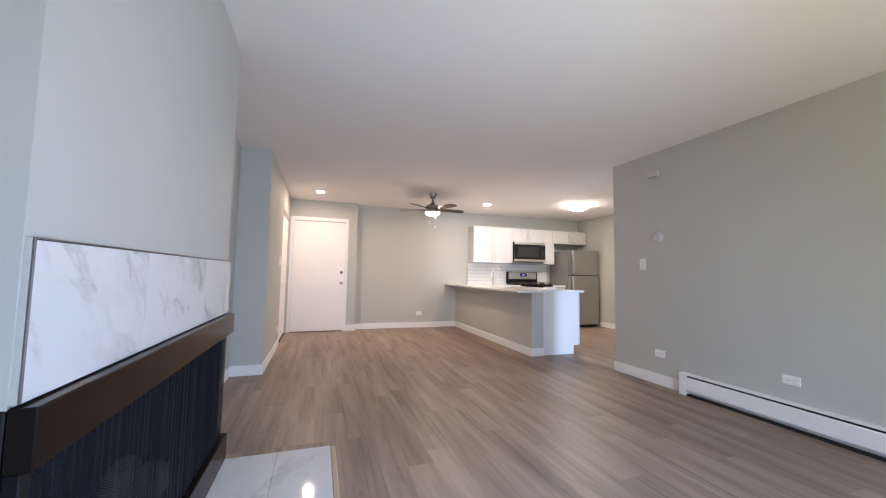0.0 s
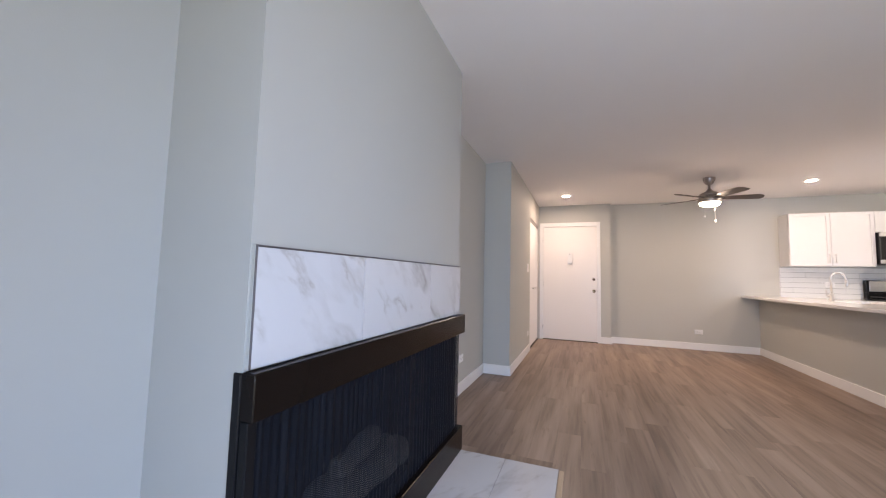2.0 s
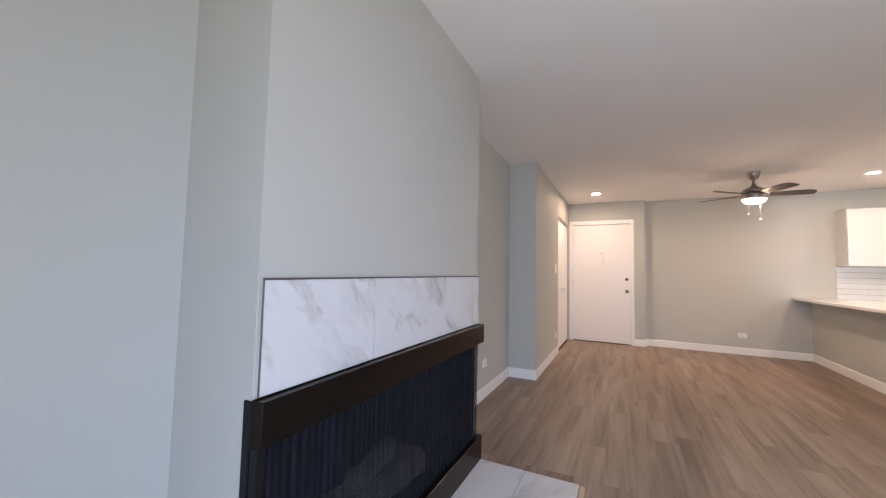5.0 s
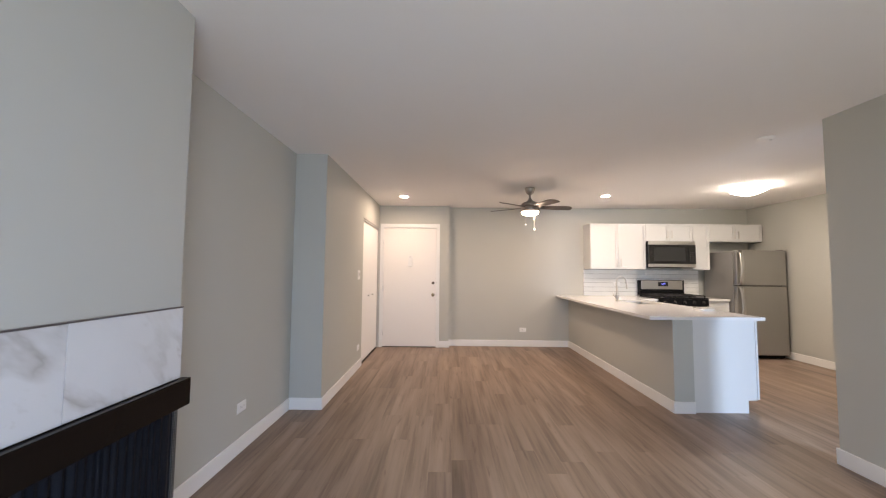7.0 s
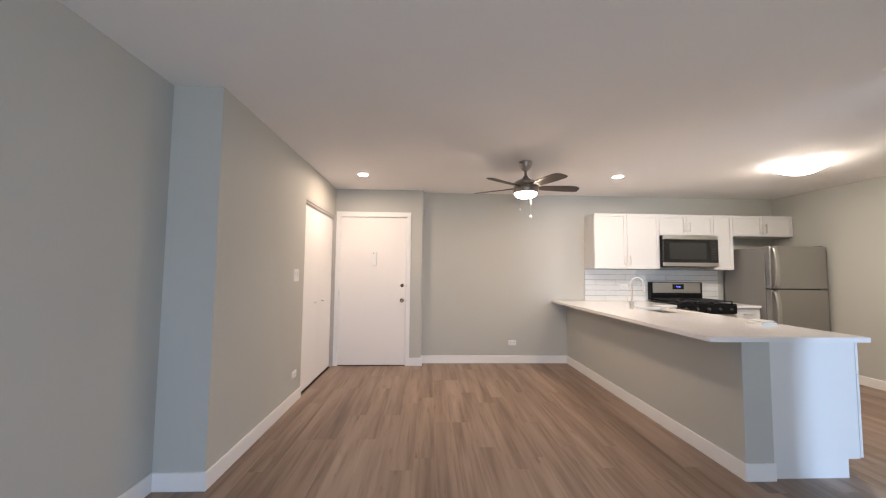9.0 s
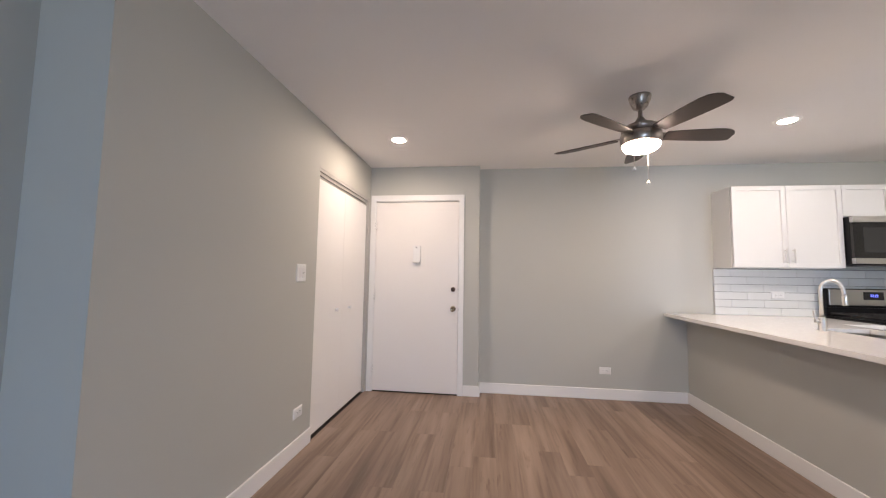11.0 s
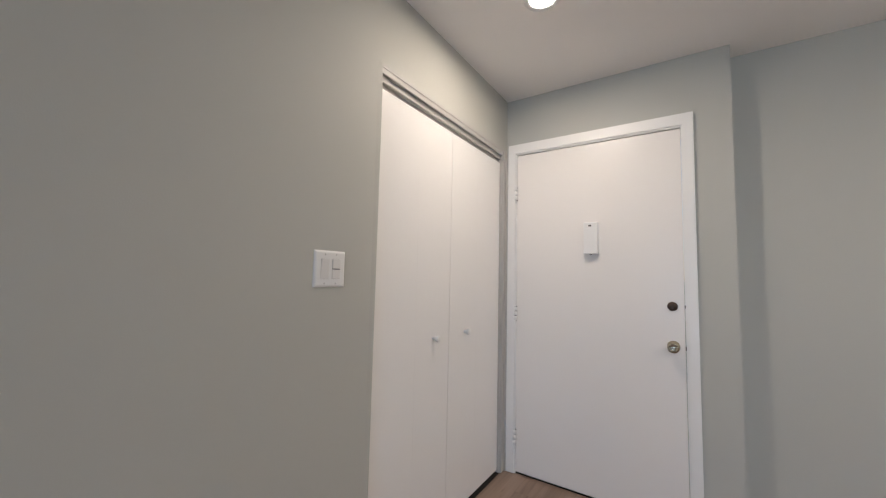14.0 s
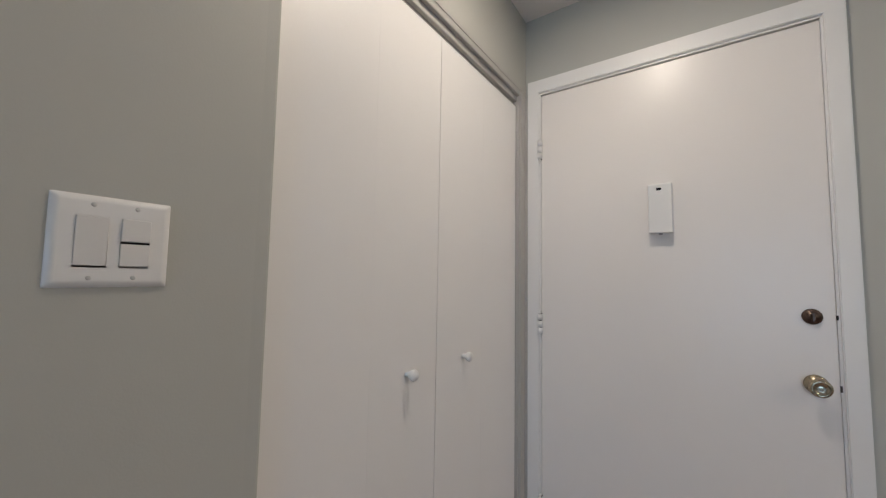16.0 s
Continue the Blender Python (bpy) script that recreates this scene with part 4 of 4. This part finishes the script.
# ---- ceiling fan ----
CX, CY = 1.799, 5.508
fan = thing("ceiling_fan", (CX, CY, 2.44), "five-blade nickel ceiling fan with a lit frosted bowl", "ceiling fan")
bm = bmesh.new()
lathe(bm, [(0, 2.4395), (0.067, 2.4395), (0.068, 2.428), (0.061, 2.398), (0.044, 2.362), (0.024, 2.347), (0, 2.346)], (CX, CY, 0), 36)
part("canopy", bm, DARKNICKEL, fan, "brushed nickel canopy")
bm = bmesh.new()
lathe(bm, [(0.0135, 2.352), (0.0135, 2.285), (0.020, 2.282), (0.024, 2.270), (0.030, 2.262), (0, 2.262)], (CX, CY, 0), 20)
part("downrod", bm, DARKNICKEL, fan)
bm = bmesh.new()
lathe(bm, [(0, 2.296), (0.020, 2.294), (0.030, 2.276), (0.052, 2.256), (0.090, 2.240), (0.113, 2.226), (0.117, 2.205), (0.108, 2.200), (0.108, 2.194), (0, 2.194)], (CX, CY, 0), 40)
part("motor_housing", bm, DARKNICKEL, fan, "dark nickel motor housing")
bm = bmesh.new()
lathe(bm, [(0, 2.186), (0.110, 2.186), (0.122, 2.181), (0.125, 2.150), (0.1235, 2.120), (0.115, 2.112), (0, 2.112)], (CX, CY, 0), 40)
part("light_housing", bm, DARKNICKEL, fan, "brushed nickel light housing")
bm = bmesh.new()
lathe(bm, [(0.112, 2.1115), (0.109, 2.097), (0.096, 2.082), (0.073, 2.071), (0.040, 2.064), (0, 2.062)], (CX, CY, 0), 28)
part("bowl", bm, BOWL, fan, "glowing frosted glass bowl")


def blade():
    bm = bmesh.new()
    outline = []
    r0, r1 = 0.150, 0.568
    n = 30
    for k in range(n + 1):
        s = k / n
        w = 0.046 + 0.020 * s + 0.006 * math.sin(math.pi * s)
        near = max(0.0, (s - 0.70) / 0.30)
        far = max(0.0, (s - 0.90) / 0.10)
        outline.append((r0 + (r1 - r0) * s, w * math.sqrt(max(0.0, 1 - 0.96 * near ** 2.6)), w * math.sqrt(max(0.0, 1 - 0.35 * far ** 2.2))))
    tops, bots = [], []
    for zz, keep in ((0.003, tops), (-0.003, bots)):
        for r, w_near, w_far in outline:
            keep.append((bm.verts.new((r, -w_near, zz)), bm.verts.new((r, w_far, zz))))
    for a, b in zip(tops, tops[1:]):
        bm.faces.new((a[0], b[0], b[1], a[1]))
    for a, b in zip(bots, bots[1:]):
        bm.faces.new((a[1], b[1], b[0], a[0]))
    for i in range(n):
        bm.faces.new((tops[i][1], tops[i + 1][1], bots[i + 1][1], bots[i][1]))
        bm.faces.new((bots[i][0], bots[i + 1][0], tops[i + 1][0], tops[i][0]))
    bm.faces.new((tops[0][0], tops[0][1], bots[0][1], bots[0][0]))
    bm.faces.new((tops[-1][1], tops[-1][0], bots[-1][0], bots[-1][1]))
    return bm


for k in range(5):
    m = pose(CX, CY, 2.172, 0, 0, 2.0 + 72 * k) @ pose(0, 0, 0, -12, 0, 0)
    bm = blade()
    bmesh.ops.transform(bm, matrix=m, verts=bm.verts[:])
    bl = part("blade", bm, BLADE, fan, "dark brown fan blade")
    bm = boxes([(0.100, 0.215, -0.026, 0.026, 0.0036, 0.0085)], 0.002)
    bmesh.ops.transform(bm, matrix=m, verts=bm.verts[:])
    part("blade_iron", bm, GUN, bl)
for x, y, z in ((CX - 0.083, CY - 0.101, 1.918), (CX + 0.083, CY + 0.101, 1.882)):
    bm = bmesh.new()
    tube(bm, [(x, y, 2.125), (x, y, z + 0.02)], 0.0019, 8)
    ch = part("pull_chain", bm, NICKEL, fan, "pale metal pull chain")
    bm = bmesh.new()
    lathe(bm, [(0, 0), (0.010, 0.002), (0.011, 0.012), (0.006, 0.018), (0.004, 0.024), (0, 0.025)], (x, y, z - 0.006), 16)
    part("chain_knob", bm, PLASTIC, ch)

# ---- recessed and flush ceiling lights ----
for x, y in ((0.018, 6.128), (3.030, 5.985)):
    dl = thing("recessed_light", (x, y, 2.43), "round white recessed ceiling light, switched on", "ceiling light", "recessed ceiling lights")
    bm = bmesh.new()
    lathe(bm, [(0.0535, 2.4385), (0.082, 2.4395), (0.081, 2.436), (0.058, 2.433), (0.0535, 2.4362)], (x, y, 0), 36)
    part("trim_ring", bm, PLASTIC, dl)
    bm = bmesh.new()
    lathe(bm, [(0.054, 2.4372), (0, 2.4365)], (x, y, 0), 24)
    part("lens", bm, LAMP_WARM, dl, "glowing lens")

KX, KY = 4.60, 5.34
kl = thing("flush_ceiling_light", (KX, KY, 2.44), "square frosted flush ceiling light, switched on, in the kitchen", "ceiling light")
bm = bmesh.new()
n = 12
grid = []
for i in range(n + 1):
    row = []
    for j in range(n + 1):
        u, v = 2 * i / n - 1, 2 * j / n - 1
        sag = (1 - u * u) * (1 - v * v)
        row.append(bm.verts.new((KX + 0.148 * u * (1 - 0.05 * (1 - v * v) * abs(u)), KY + 0.148 * v * (1 - 0.05 * (1 - u * u) * abs(v)), 2.385 - 0.062 * sag ** 0.6)))
    grid.append(row)
for i in range(n):
    for j in range(n):
        bm.faces.new((grid[i][j], grid[i + 1][j], grid[i + 1][j + 1], grid[i][j + 1])).smooth = True
part("diffuser", bm, FLUSH, kl, "glowing curved square glass")
part("ceiling_pan", boxes([(KX - 0.136, KX + 0.136, KY - 0.136, KY + 0.136, 2.384, 2.4395)], 0.004), PLASTIC, kl)
bm = bmesh.new()
lathe(bm, [(0, 0), (0.008, 0.001), (0.009, 0.008), (0.012, 0.010), (0, 0.011)], (KX, KY, 2.314), 18)
part("finial", bm, NICKEL, kl)

# ---- backsplash tiles ----
tile_meshes = {}


def splash_tile(x0, x1, z0, z1):
    key = (round(x1 - x0, 3), round(z1 - z0, 3))
    if key not in tile_meshes:
        bm = boxes([(-key[0] / 2, key[0] / 2, 0, 0.006, -key[1] / 2, key[1] / 2)], 0.0012)
        me = bpy.data.meshes.new("tile")
        bm.to_mesh(me)
        bm.free()
        me.materials.append(SPLASH)
        tile_meshes[key] = me
    ob = new("tile", tile_meshes[key])
    ob.parent = splash
    ob.matrix_parent_inverse = splash.matrix_basis.inverted()
    ob.location = ((x0 + x1) / 2, 7.0642 + random.uniform(-0.0004, 0.0004), (z0 + z1) / 2)


row_h, tile_w, gap = 0.0765, 0.302, 0.0032
for r in range(6):
    z0 = 0.8975 + r * row_h
    x = 3.0945 - (0.5 * tile_w if r % 2 else 0.0)
    while x < 5.098:
        a, b = max(x, 3.0945), min(x + tile_w - 0.0018, 5.098)
        if b - a > 0.02:
            splash_tile(a, b, z0, min(z0 + row_h - gap, 1.358))
        x += tile_w

# ---- floor planks ----
plank_meshes = {}


def plank(x0, x1, y0, y1):
    key = (round(x1 - x0, 3), round(y1 - y0, 3))
    if key not in plank_meshes:
        w, l = key[0] / 2 - 0.0001, key[1] / 2 - 0.0001
        bm = boxes([(-w, w, -l, l, -0.006, 0.0)], 0.0004)
        me = bpy.data.meshes.new("plank")
        bm.to_mesh(me)
        bm.free()
        me.materials.append(PLANK)
        plank_meshes[key] = me
    ob = new("plank", plank_meshes[key])
    ob.parent = floor
    ob.matrix_parent_inverse = floor.matrix_basis.inverted()
    ob.location = ((x0 + x1) / 2, (y0 + y1) / 2, 0.0)


PW, PL = 0.152, 1.22
x = -0.80
while x < 6.0:
    xb = min(x + PW, 6.0)
    y = -1.05 - random.choice((0.0, 0.3, 0.45, 0.6, 0.75, 0.9, 1.05))
    while y < 7.2:
        a, b = max(y, -1.05), min(y + PL, 7.09)
        in_block = x > 4.70 and b < 4.20
        if b - a > 0.02 and not in_block:
            plank(x, xb, a, b)
        y += PL
    x += PW
